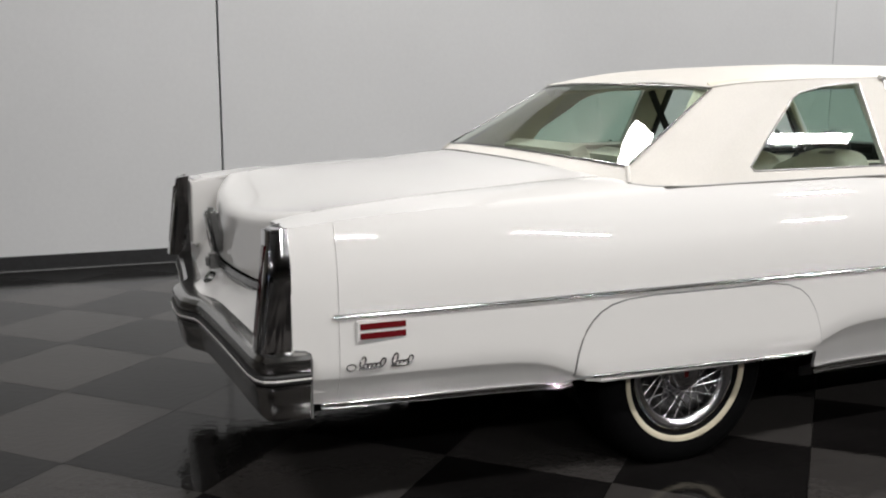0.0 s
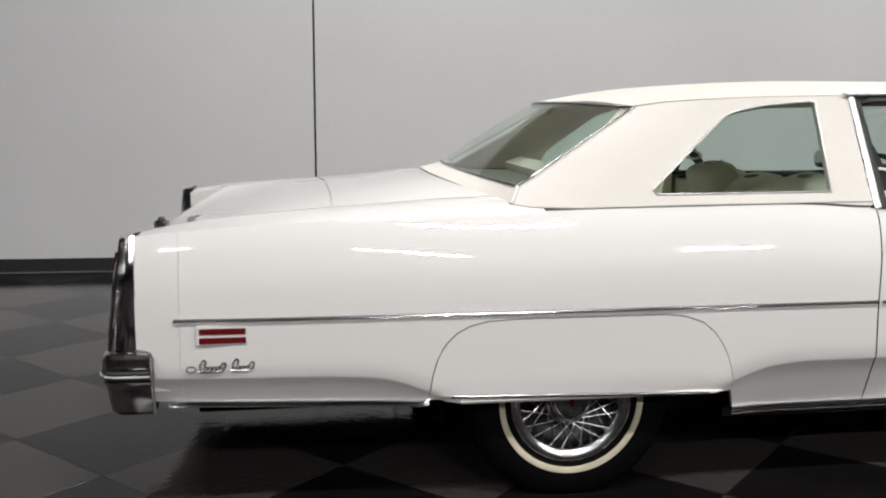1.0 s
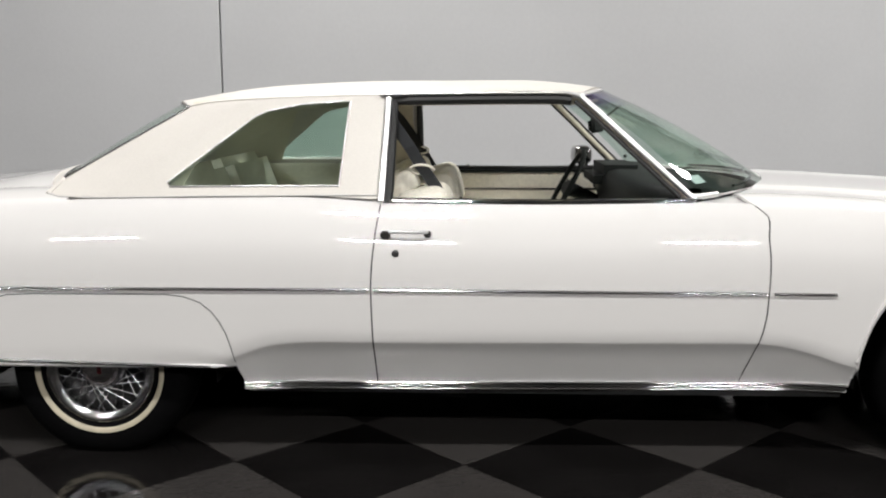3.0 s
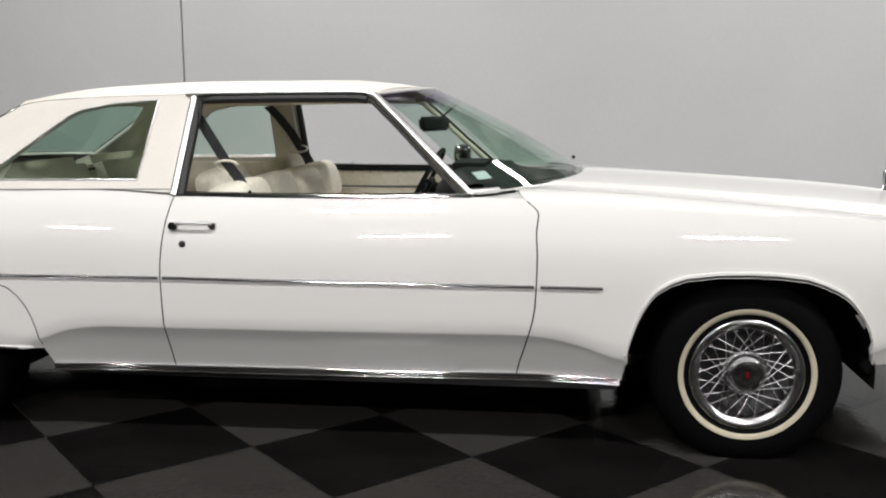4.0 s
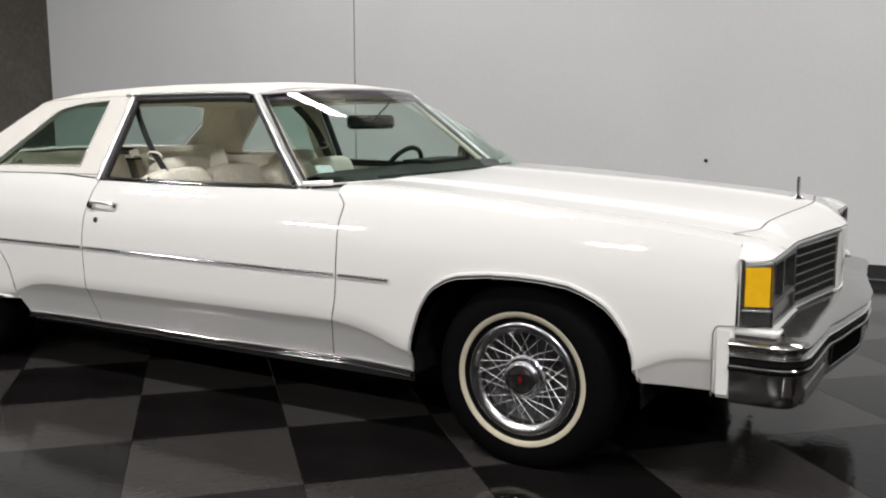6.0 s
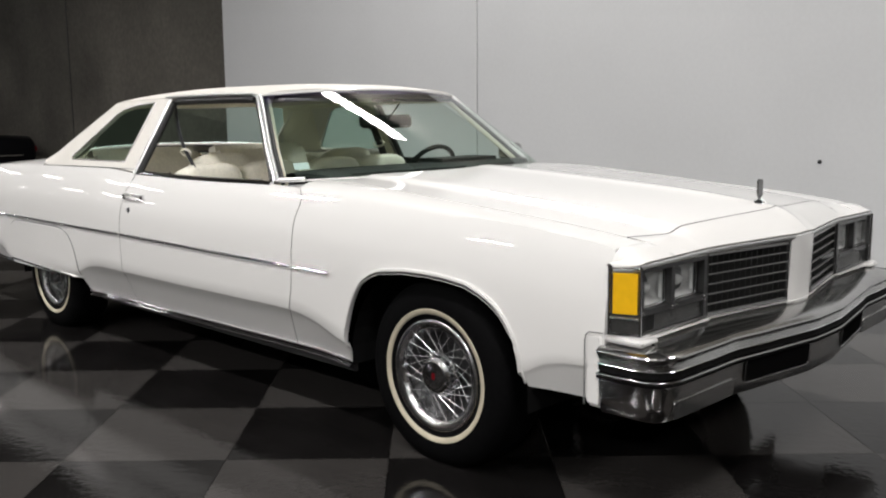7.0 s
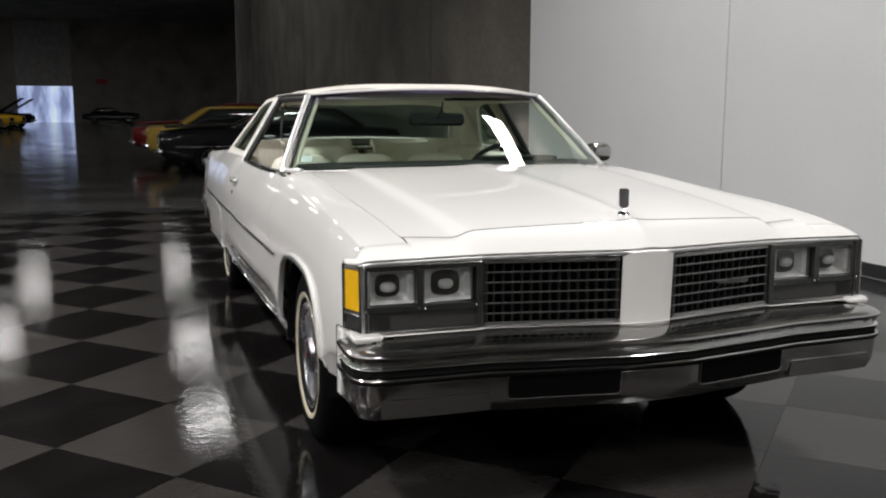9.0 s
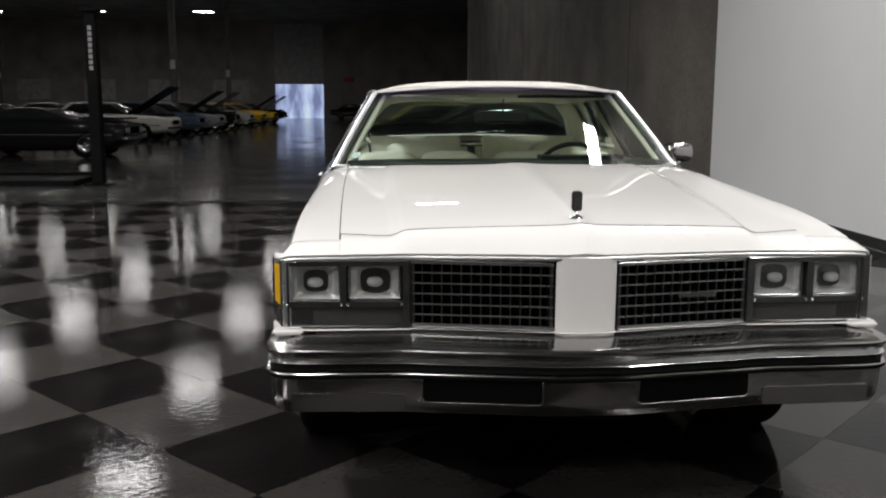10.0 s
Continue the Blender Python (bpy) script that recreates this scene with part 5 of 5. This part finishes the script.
for sg, _ in sides:
    # door and side trim panels
    trim = part("door_trim", box(-0.53, 0.80, 0.855, 0.88, 0.38, 0.945, 0.008, m=Matrix.Diagonal((1, sg, 1, 1))), INTERIOR, car, "cream door trim with armrest")
    part("armrest", cushion(-0.35, 0.35, 0.78, 0.865, 0.64, 0.71, 0.025, Matrix.Diagonal((1, sg, 1, 1))), INTERIOR, trim, smooth=True)
    part("trim_strip", box(-0.5, 0.78, 0.848, 0.858, 0.838, 0.85, 0.002, m=Matrix.Diagonal((1, sg, 1, 1))), DULL_CHROME, trim)
    part("trim_top", box(-0.53, 0.62, 0.845, 0.905, 0.925, 0.95, 0.01, m=Matrix.Diagonal((1, sg, 1, 1))), DASH, trim, "dark upper edge")
    part("lock_knob", lathe([(0.0001, 0.03), (0.006, 0.028), (0.005, 0.0)], 12, "z"), DULL_CHROME, trim, smooth=True).location = (-0.25, sg * 0.9, 0.95)
    part("side_trim", box(-1.75, -0.56, 0.84, 0.88, 0.38, 0.985, 0.01, m=Matrix.Diagonal((1, sg, 1, 1))), INTERIOR, car, "cream rear side trim")
    bm = bmesh.new()
    grid(lambda u, v: (-1.70 + 0.66 * u + 0.10 * v * 0 + (0.36 * v) * (1 - u), sg * (sail_w(-1.70 + 0.66 * u + (0.36 * v) * (1 - u), 1.0 + 0.3 * v) - 0.05), 1.0 + 0.30 * v), spread(0, 0.62, 4), spread(0, 1, 4), bm)
    part("rear_pillar_lining", bm, HEADLINER, car, "cream lining of the rear pillar")
    bm = bmesh.new()
    grid(lambda u, v: (-0.672 + 0.127 * u + 0.004 * (1 - v), sg * (sail_w(-0.6, 0.98 + 0.35 * v) - 0.035), 0.98 + 0.35 * v), spread(0, 1, 2), spread(0, 1, 4), bm)
    part("pillar_lining", bm, HEADLINER, car, "cream lining of the door pillar")
    # front seat half: soft pillows on a leaning back
    mir = Matrix.Diagonal((1, sg, 1, 1))
    y0, y1 = 0.03, 0.80
    seat = part("front_seat", cushion(-0.42, 0.26, y0, y1, 0.42, 0.62, 0.06, mir), INTERIOR, car, "cream leather front seat with loose pillows", smooth=True)
    lean = Matrix.Translation((-0.24, 0, 0.57)) @ Matrix.Rotation(radians(-17), 4, "Y")
    part("backrest", cushion(-0.22, -0.03, y0, y1, 0.0, 0.425, 0.05, mir @ lean), INTERIOR, seat, smooth=True)
    for ya, yb in ((0.04, 0.41), (0.42, 0.79)):
        part("pillow", puff(-0.12, 0.06, ya, yb, 0.0, 0.25, mir @ lean), INTERIOR, seat, smooth=True)
        part("shoulder_pillow", puff(-0.17, 0.065, ya, yb, 0.235, 0.455, mir @ lean), INTERIOR, seat, smooth=True)
    part("headrest", puff(-0.235, -0.06, 0.28, 0.62, 0.36, 0.535, mir @ lean), INTERIOR, seat, smooth=True)
    # belts
    bm = bmesh.new()
    strap = [(-0.565, 0.67, 1.30), (-0.51, 0.70, 1.235), (-0.45, 0.72, 1.15), (-0.405, 0.72, 1.075), (-0.36, 0.71, 1.01), (-0.30, 0.70, 0.90), (-0.26, 0.69, 0.82)]
    hang = 0.0 if sg < 0 else -0.10
    grid(lambda u, v: (strap[u][0] + hang + 0.045 * v, sg * (strap[u][1] + 0.012 * v), strap[u][2] + 0.014 * v), range(7), (-0.5, 0.5), bm)
    belt = thick(part("seat_belt", bm, BELT, car, "dark shoulder belt from the pillar to the seat"), 0.003)
    part("belt_guide", tube([(-0.405 + hang + 0.045 * math.cos(q), sg * (0.715 + 0.01 * math.sin(q)), 1.065 + 0.018 * math.sin(q)) for q in spread(0, 2 * math.pi, 15)[:-1]], 0.006, seg=6, closed=True), INTERIOR, belt, "cream belt guide", smooth=True)
    # rear seat
    rs = part("rear_seat", cushion(-1.24, -0.70, y0, 0.80, 0.42, 0.68, 0.06, mir), INTERIOR, car, "cream leather rear seat", smooth=True)
    lean2 = Matrix.Translation((-1.24, 0, 0.56)) @ Matrix.Rotation(radians(-20), 4, "Y")
    part("backrest", cushion(-0.12, 0.06, y0, 0.80, 0.0, 0.53, 0.05, mir @ lean2), INTERIOR, rs, smooth=True)
    part("sun_visor", box(0.02, 0.20, 0.12, 0.58, 1.318, 1.332, 0.006, m=mir @ Matrix.Translation((0.08, 0, 0.0))), HEADLINER if sg < 0 else DASH, car, "folded sun visor")
SHELF = mat("shelf carpet", (0.11, 0.115, 0.085), 0.9, grain=0.2, grain_scale=200)
part("package_shelf", box(-1.74, -1.38, -0.74, 0.74, 0.985, 1.0, 0.005), SHELF, car, "dull green-grey carpeted shelf behind the rear seat")
part("headliner", grid(lambda u, v: (lambda p: (p[0], p[1] * 0.93, p[2] - 0.035))(roof_pt(0.05 + 0.9 * u, v)), spread(0, 1, 12), spread(-0.97, 0.97, 14)), HEADLINER, car, "cream headliner", smooth=True)
DASH_PROFILE = [(0.50, 0.60), (0.43, 0.74), (0.40, 0.88), (0.405, 0.96), (0.43, 0.992), (0.48, 1.003), (0.6, 1.0)]
def dash_pt(u, v):
    edge = 1.03 - 0.40 * (abs(v) * 0.93) ** 2.2 - 0.045
    if u < 7:
        x, z = DASH_PROFILE[u]
        return (min(x + 0.13 * abs(v) ** 5, edge - 0.02 + 0.002 * u), v * 0.80, z)
    return ((edge, 0.975) if u == 7 else (edge, 0.90))[0], v * 0.80, (0.97 if u == 7 else 0.90)
dash = part("dashboard", grid(dash_pt, range(9), spread(-1, 1, 24), ref=(0.65, 0, 0.7)), DASH, car, "dark padded dashboard", smooth=True)
part("instrument_hood", box(0.36, 0.62, 0.14, 0.66, 0.88, 1.020, 0.05, seg=6), DASH, dash, smooth=True)
part("firewall", box(0.88, 0.96, -0.84, 0.84, 0.36, 0.93), UNDER, car)
# steering wheel
sw_m = pose(0.245, 0.40, 0.90, 0, -62, 0)
wheel_rim = bmesh.new()
tube([(0.195 * math.cos(a), 0.195 * math.sin(a), 0) for a in spread(0, 2 * math.pi, 40)[:-1]], 0.013, wheel_rim, seg=10, closed=True)
sw = part("steering_wheel", wheel_rim, DASH, car, "black two-spoke steering wheel", smooth=True)
sw.matrix_local = sw_m
part("wheel_spoke", box(-0.02, 0.02, -0.185, 0.185, -0.022, -0.006, 0.005), DASH, sw)
part("wheel_boss", box(-0.05, 0.05, -0.09, 0.09, -0.035, -0.002, 0.015), DASH, sw, smooth=True)
part("steering_column", tube([(0.26, 0.40, 0.892), (0.55, 0.40, 0.75)], 0.035, seg=12), DASH, car, smooth=True)
# inside mirror and sticker on the windscreen
im = part("inside_mirror", box(-0.018, 0.012, -0.148, 0.148, -0.034, 0.034, 0.012, m=pose(0.35, 0.0, 1.215, 0, -6, -17), seg=3), DASH, car, "dark rear-view mirror", smooth=True)
part("mirror_stem", tube([(0.36, 0, 1.22), (0.40, 0.01, 1.262), (0.455, 0, 1.306)], 0.0045, seg=8), DASH, im)
p0 = [Vector(screen_pt(u, v)) + Vector((-0.006, 0, -0.008)) for u, v in ((0.82, -0.96), (0.82, -0.905), (0.885, -0.905), (0.885, -0.96))]
bm = bmesh.new()
bm.faces.new([bm.verts.new(p) for p in p0])
thick(part("windscreen_sticker", bm, PAPER, car, "small pale sticker inside the windscreen"), 0.001)
# outside mirror on the driver's door
mr = part("door_mirror", puff(-0.055, 0.05, -0.075, 0.075, -0.052, 0.052, m=pose(0.385, 0.955, 1.028, 0, 0, 8), e=0.6), BUMPER_CHROME, car, "chrome door mirror", smooth=True)
part("mirror_foot", tube([(0.42, 0.925, 0.955), (0.41, 0.945, 0.975), (0.395, 0.96, 1.0)], 0.014, seg=10), CHROME, mr, smooth=True)
# wipers
for y0, y1 in ((-0.62, -0.1), (-0.02, 0.5)):
    part("wiper", tube([(1.0 - 0.35 * abs(y / 0.84) ** 2.2 * 1.1 - 0.0, y, 1.012 - 0.03 * (y / 0.84) ** 2) for y in spread(y0, y1, 6)], 0.006, seg=6), BLACK_RUBBER, car)

# ---- things in the hall ----
def glow(name, strength):
    m = bpy.data.materials.new(name)
    m.use_nodes = True
    b = m.node_tree.nodes["Principled BSDF"]
    b.inputs["Base Color"].default_value = (0.8, 0.8, 0.8, 1)
    b.inputs["Emission Color"].default_value = (1.0, 0.98, 0.965, 1)
    b.inputs["Emission Strength"].default_value = strength
    return m


HOUSING = mat("white lamp housing", (0.6, 0.6, 0.6), 0.5)
TUBE_GLOW = glow("lit diffuser", 26.0)
BAY_GLOW = mat("lamp reflector", (0.8, 0.8, 0.8), 0.4)
for lit, spots in ((False, BAY_LAMPS), (True, HALL_LAMPS)):
    first, half_l, half_w = None, (0.34 if lit else LAMP_L / 2), (0.75 if lit else LAMP_W / 2)
    lz = HALL_Z if lit else LAMP_Z
    for lx, ly in spots:
        if first is None:
            first = tagged(new("ceiling_light"), "white high-bay ceiling light hung on rods", "ceiling light", "hall ceiling lights")
            part("housing", box(-half_l - 0.03, half_l + 0.03, -half_w - 0.03, half_w + 0.03, 0.0, 0.08, 0.01), HOUSING, first)
            part("diffuser", box(-half_l, half_l, -half_w, half_w, -0.02, -0.004), TUBE_GLOW if lit else BAY_GLOW, first)
            for sx in (-0.8 * half_l, 0.8 * half_l):
                part("rod", tube([(sx, 0, 0.08), (sx, 0, CEIL_Z - lz)], 0.008, seg=6), HOUSING, first)
            first.matrix_world = pose(lx, ly, lz)
        else:
            copy_thing(first, pose(lx, ly, lz))

# car lift post with plain marks for its lettering
POST = mat("black painted steel", (0.003, 0.003, 0.0034), 0.6, spec=0.05, stain=0.2, stain_scale=5)
LETTER = mat("white lettering", (0.15, 0.15, 0.15), 0.6)
post = tagged(new("lift_post"), "tall black steel car lift post with pale vertical lettering", "lift post")
post.matrix_world = pose(-9.74, -5.32, -0.006)
part("base_plate", box(-0.2, 0.2, -0.2, 0.2, 0.0, 0.02, 0.004), POST, post)
part("column", box(-0.10, 0.10, -0.085, 0.085, 0.03, 2.72, 0.01), POST, post)
part("cap", box(-0.15, 0.15, -0.13, 0.13, 2.72, 2.77, 0.01), POST, post)
for k in range(8):
    part("letter_bar", box(0.10, 0.104, -0.03, 0.03, 1.82 + 0.088 * k, 1.885 + 0.088 * k), LETTER, post)
ramp = tagged(new("lift_platform"), "low dark steel lift platform on the floor", "lift platform")
ramp.matrix_world = pose(-10.1, -7.4, -0.006)
part("deck", box(-0.6, 0.6, -2.0, 1.75, 0.0, 0.09, 0.01), POST, ramp)
part("stop_bar", box(-0.6, -0.5, -2.0, 1.75, 0.09, 0.15, 0.01), POST, ramp)
for cx, cy in ((-46, -12.5), (-60, -12.0), (-30, -30), (-66, -30)):
    col = tagged(new("hall_column"), "dark steel building column with a pale plate", "column", "hall columns")
    col.matrix_world = pose(cx, cy, -0.006)
    part("shaft", box(-0.16, 0.16, -0.16, 0.16, 0, CEIL_Z + 0.006, 0.01), COLUMN_STEEL, col)
    part("plate", box(0.16, 0.17, -0.14, 0.14, 3.2, 3.7), SHUTTER, col)
exit_sign = tagged(new("exit_sign"), "small dim red sign on the far wall", "sign")
exit_sign.matrix_world = pose(BACK_X + 0.001, -4.9, 3.6)
part("case", box(0, 0.08, -0.5, 0.5, 0, 0.45, 0.01), mat("dim red sign", (0.15, 0.01, 0.02), 0.5, emit=(1, 0.08, 0.1), emit_strength=0.008), exit_sign)

CAR_GLASS = mat("dark car glass", (0.01, 0.012, 0.012), 0.05, spec=0.8)
CAR_TRIM = mat("car chrome", (0.55, 0.55, 0.55), 0.15, metal=1.0)
PLAIN_LAMP = mat("plain headlamp", (0.5, 0.5, 0.5), 0.15, metal=0.5)


def paint(name, c):
    return mat(name, c, 0.6, coat=0.22, spec=0.05, grain=0.02, grain_scale=200)


PAINTS = {"black": paint("black car paint", (0.004, 0.004, 0.005)), "white": paint("cream parked car paint", (0.42, 0.41, 0.37)), "blue": paint("slate blue car paint", (0.05, 0.07, 0.11)),
          "silver": paint("silver car paint", (0.2, 0.205, 0.21)), "yellow": paint("yellow car paint", (0.62, 0.38, 0.03)), "red": paint("dark red car paint", (0.09, 0.006, 0.006)), "gold": paint("gold car paint", (0.24, 0.165, 0.035))}


def loft(stations, n=20):
    """A hull from stations (x, half width, z low, z high, corner roundness)."""
    bm = bmesh.new()
    rings = []
    for x, w, z0, z1, e in stations:
        cz, hz = (z0 + z1) / 2, (z1 - z0) / 2
        ring = []
        for k in range(n):
            a = 2 * math.pi * (k + 0.5) / n
            c, s = math.cos(a), math.sin(a)
            ring.append(bm.verts.new((x, w * math.copysign(abs(c) ** e, c), cz + hz * math.copysign(abs(s) ** e, s))))
        rings.append(ring)
    for a, b in zip(rings, rings[1:]):
        for k in range(n):
            bm.faces.new((a[k], a[(k + 1) % n], b[(k + 1) % n], b[k]))
    bm.faces.new(rings[0])
    bm.faces.new(list(reversed(rings[-1])))
    bmesh.ops.recalc_face_normals(bm, faces=bm.faces)
    return bm


def parked_car(colour, x, y, yaw, hood_open, label, long=4.8, high=1.38, low=0.24):
    c = tagged(new("parked_car"), label, "car", "cars parked in rows")
    c.matrix_world = pose(x, y, -0.006 if x < -6.9 else 0.0, 0, 0, yaw)
    h, pnt = long / 2, PAINTS[colour]
    body = part("body", loft([(-h, 0.78, 0.42, 0.80, 0.4), (-h + 0.08, 0.86, 0.34, 0.90, 0.35), (-h + 0.9, 0.92, low + 0.02, 0.95, 0.35), (0, 0.93, low, 0.96, 0.33), (h - 1.5, 0.92, low + 0.01, 0.95, 0.35), (h - 0.5, 0.9, low + 0.04, 0.90, 0.35), (h - 0.06, 0.86, 0.36, 0.84, 0.38), (h, 0.8, 0.42, 0.78, 0.4)]), pnt, c, smooth=True)
    cabin = part("cabin", loft([(-h + 0.75, 0.70, 0.86, 0.95, 0.4), (-h + 1.35, 0.68, 0.86, high - 0.03, 0.38), (-h + 1.8, 0.67, 0.86, high, 0.36), (-0.05, 0.67, 0.86, high, 0.36), (0.25, 0.68, 0.86, high - 0.05, 0.38), (0.95, 0.74, 0.86, 0.95, 0.4)]), CAR_GLASS, c, "dark windows", smooth=True)
    part("roof", loft([(-h + 1.3, 0.60, high - 0.09, high - 0.02, 0.4), (-h + 1.8, 0.655, high - 0.07, high + 0.012, 0.4), (-0.05, 0.655, high - 0.07, high + 0.012, 0.4), (0.24, 0.62, high - 0.10, high - 0.035, 0.4)]), pnt, c, smooth=True)
    for sy in (-1, 1):
        part("pillar", tube([(-h + 0.8, sy * 0.70, 0.94), (-h + 1.35, sy * 0.62, high - 0.05)], 0.05, seg=6), pnt, c)
        part("pillar", tube([(0.92, sy * 0.72, 0.94), (0.24, sy * 0.62, high - 0.06)], 0.025, seg=6), CAR_TRIM, c)
        part("side_strip", box(-h + 0.3, h - 0.3, sy * 0.928 - 0.006, sy * 0.928 + 0.006, 0.55, 0.575), CAR_TRIM, c)
        for wx in (-h + 1.0, h - 0.95):
            wh = part("wheel", lathe([(0.19, 0.09), (0.24, 0.105), (0.3, 0.1), (0.33, 0.07), (0.33, -0.07), (0.3, -0.1), (0.19, -0.09)], 28, closed=True), TYRE_RUBBER, c, smooth=True)
            wh.matrix_local = pose(wx, sy * 0.83, 0.33, 0, 0, 0 if sy > 0 else 180)
            part("rim", lathe([(0.2, 0.085), (0.19, 0.1), (0.15, 0.06), (0.05, 0.07), (0.0001, 0.09)], 20), CAR_TRIM, wh, smooth=True)
        for k, ly in enumerate((0.72, 0.52)):
            lm = part("headlamp", lathe([(0.0001, 0.02), (0.06, 0.012), (0.075, 0.0), (0.08, -0.02)], 16, "x"), PLAIN_LAMP, c, smooth=True)
            lm.location = (h - 0.005, sy * ly, 0.66)
        part("tail_lamp", box(-h - 0.01, -h + 0.04, sy * 0.7 - 0.1, sy * 0.7 + 0.1, 0.62, 0.72, 0.01), RED_LENS, c)
    part("front_bumper", loft([(h - 0.06, 0.88, 0.42, 0.54, 0.4), (h + 0.06, 0.86, 0.43, 0.53, 0.4), (h + 0.10, 0.78, 0.445, 0.515, 0.4)]), CAR_TRIM, c, smooth=True)
    part("rear_bumper", loft([(-h - 0.10, 0.78, 0.445, 0.515, 0.4), (-h - 0.06, 0.86, 0.43, 0.53, 0.4), (-h + 0.06, 0.88, 0.42, 0.54, 0.4)]), CAR_TRIM, c, smooth=True)
    part("grille", box(h - 0.02, h + 0.012, -0.4, 0.4, 0.58, 0.74, 0.01), GRILLE_DARK, c)
    hood_m = pose(0.9 if hood_open else 1.0, 0, 0.945, 0, (-37 if colour == "gold" else -32) if hood_open else 1.2, 0)
    part("hood", box(0.02, h - ((0.9 if colour == "gold" else 0.6) if hood_open else 1.12), -0.72, 0.72, 0.0, 0.035, 0.012, m=hood_m), pnt if not hood_open or colour == "gold" else PAINTS["black"], c, "hood propped open" if hood_open else "")
    if hood_open:
        part("engine_bay", box(1.05, h - 0.2, -0.62, 0.62, 0.86, 0.962, 0.02), UNDER, c)
    return c


ROW = (("white", -29.0, True), ("blue", -33.6, False), ("silver", -38.0, True), ("black", -42.4, True), ("white", -47.0, False), ("yellow", -52.0, False), ("yellow", -57.5, True), ("black", -63.0, True))
for colour, x, up in ROW:
    parked_car(colour, x + 0.5, -10.8, 88, up, "%s old car parked in a row%s" % (colour, ", hood propped open" if up else ""))
for colour, x in (("black", -27.0), ("silver", -33.0), ("red", -40.0), ("white", -47.0), ("blue", -54.0)):
    parked_car(colour, x, -19.5, 90, False, "%s old car parked in the far row" % colour)
parked_car("black", -18.2, -9.25, 90, False, "low black sports car parked in a row", 4.4, 1.2, 0.15)
parked_car("black", -13.97, 1.17, -90, False, "black old car parked beside the concrete wall", 4.8, 1.32, 0.17)
parked_car("gold", -16.6, 0.95, 90, True, "gold old car nosed to the concrete wall, hood open", 4.8, 1.34, 0.2)
parked_car("red", -19.4, 0.65, -90, False, "dark red old car parked by the concrete wall", 4.8, 1.42, 0.2)
parked_car("black", -84.0, -4.1, 90, False, "black car standing in the aisle end", 4.9)
anchor = tagged(obj("wall_anchor", lathe([(0.0001, -0.012), (0.014, -0.01), (0.016, 0.0)], 14), BASE_BLACK), "small dark anchor stub on the white wall", "wall anchor")
anchor.location = (1.06, WALL_Y, 0.875)

# ---- checkered floor tiles ----
TILE_D, TILE_X0, TILE_Y0 = 0.42583, -0.22724, -1.04728
def tile_mesh(name, material):
    bm = bmesh.new()
    r, t = TILE_D - 0.001, 0.006
    top = [bm.verts.new((dx * (r - 0.0006), dy * (r - 0.0006), 0)) for dx, dy in ((1, 0), (0, 1), (-1, 0), (0, -1))]
    low = [bm.verts.new((dx * r, dy * r, -0.0002)) for dx, dy in ((1, 0), (0, 1), (-1, 0), (0, -1))]
    bot = [bm.verts.new((dx * r, dy * r, -t)) for dx, dy in ((1, 0), (0, 1), (-1, 0), (0, -1))]
    bm.faces.new(top)
    for a, b in ((top, low), (low, bot)):
        for i in range(4):
            bm.faces.new((a[i - 1], b[i - 1], b[i], a[i]))
    bmesh.ops.recalc_face_normals(bm, faces=bm.faces)
    me = bpy.data.meshes.new(name)
    bm.to_mesh(me)
    bm.free()
    me.materials.append(material)
    return me

tile_meshes = (tile_mesh("tile", TILE_DARK), tile_mesh("tile", TILE_GREY))
tile_floor = tagged(obj("floor_tiles", box(-7.3, 14, -16, WALL_Y - 0.012, -0.0058, -0.0042), GROUT), "glossy black and grey checkered tile floor laid diagonally", "tile floor", kind="structure")
rest = {0: ([], []), 1: ([], [])}
for i in range(-18, 36):
    for j in range(-36, 13):
        if (i + j) % 2 == 0:
            continue
        kind = 0 if j % 2 == 0 else 1
        x, y = TILE_X0 + TILE_D * i, TILE_Y0 + TILE_D * j
        if not (-7.3 + TILE_D < x < 13.5 and -15.5 < y < WALL_Y - 0.1 - TILE_D * 0.4):
            continue
        near = x < 5.8 and -4.1 < y
        if near:
            ob = new("tile", tile_meshes[kind])
            ob.location = (x, y, 0)
            ob.parent = tile_floor
        else:
            vs, fs = rest[kind]
            k = len(vs)
            r = TILE_D - 0.001
            vs += [(x + dx * r, y + dy * r, z) for z in (0, -0.006) for dx, dy in ((1, 0), (0, 1), (-1, 0), (0, -1))]
            fs += [(k, k + 1, k + 2, k + 3)] + [(k + a, k + 4 + a, k + 4 + (a + 1) % 4, k + (a + 1) % 4) for a in range(4)]
for kind, (vs, fs) in rest.items():
    me = bpy.data.meshes.new("tiles")
    me.from_pydata(vs, [], fs)
    me.materials.append((TILE_DARK, TILE_GREY)[kind])
    ob = tagged(new("outer_tiles", me), kind="stuff")
    ob.parent = tile_floor
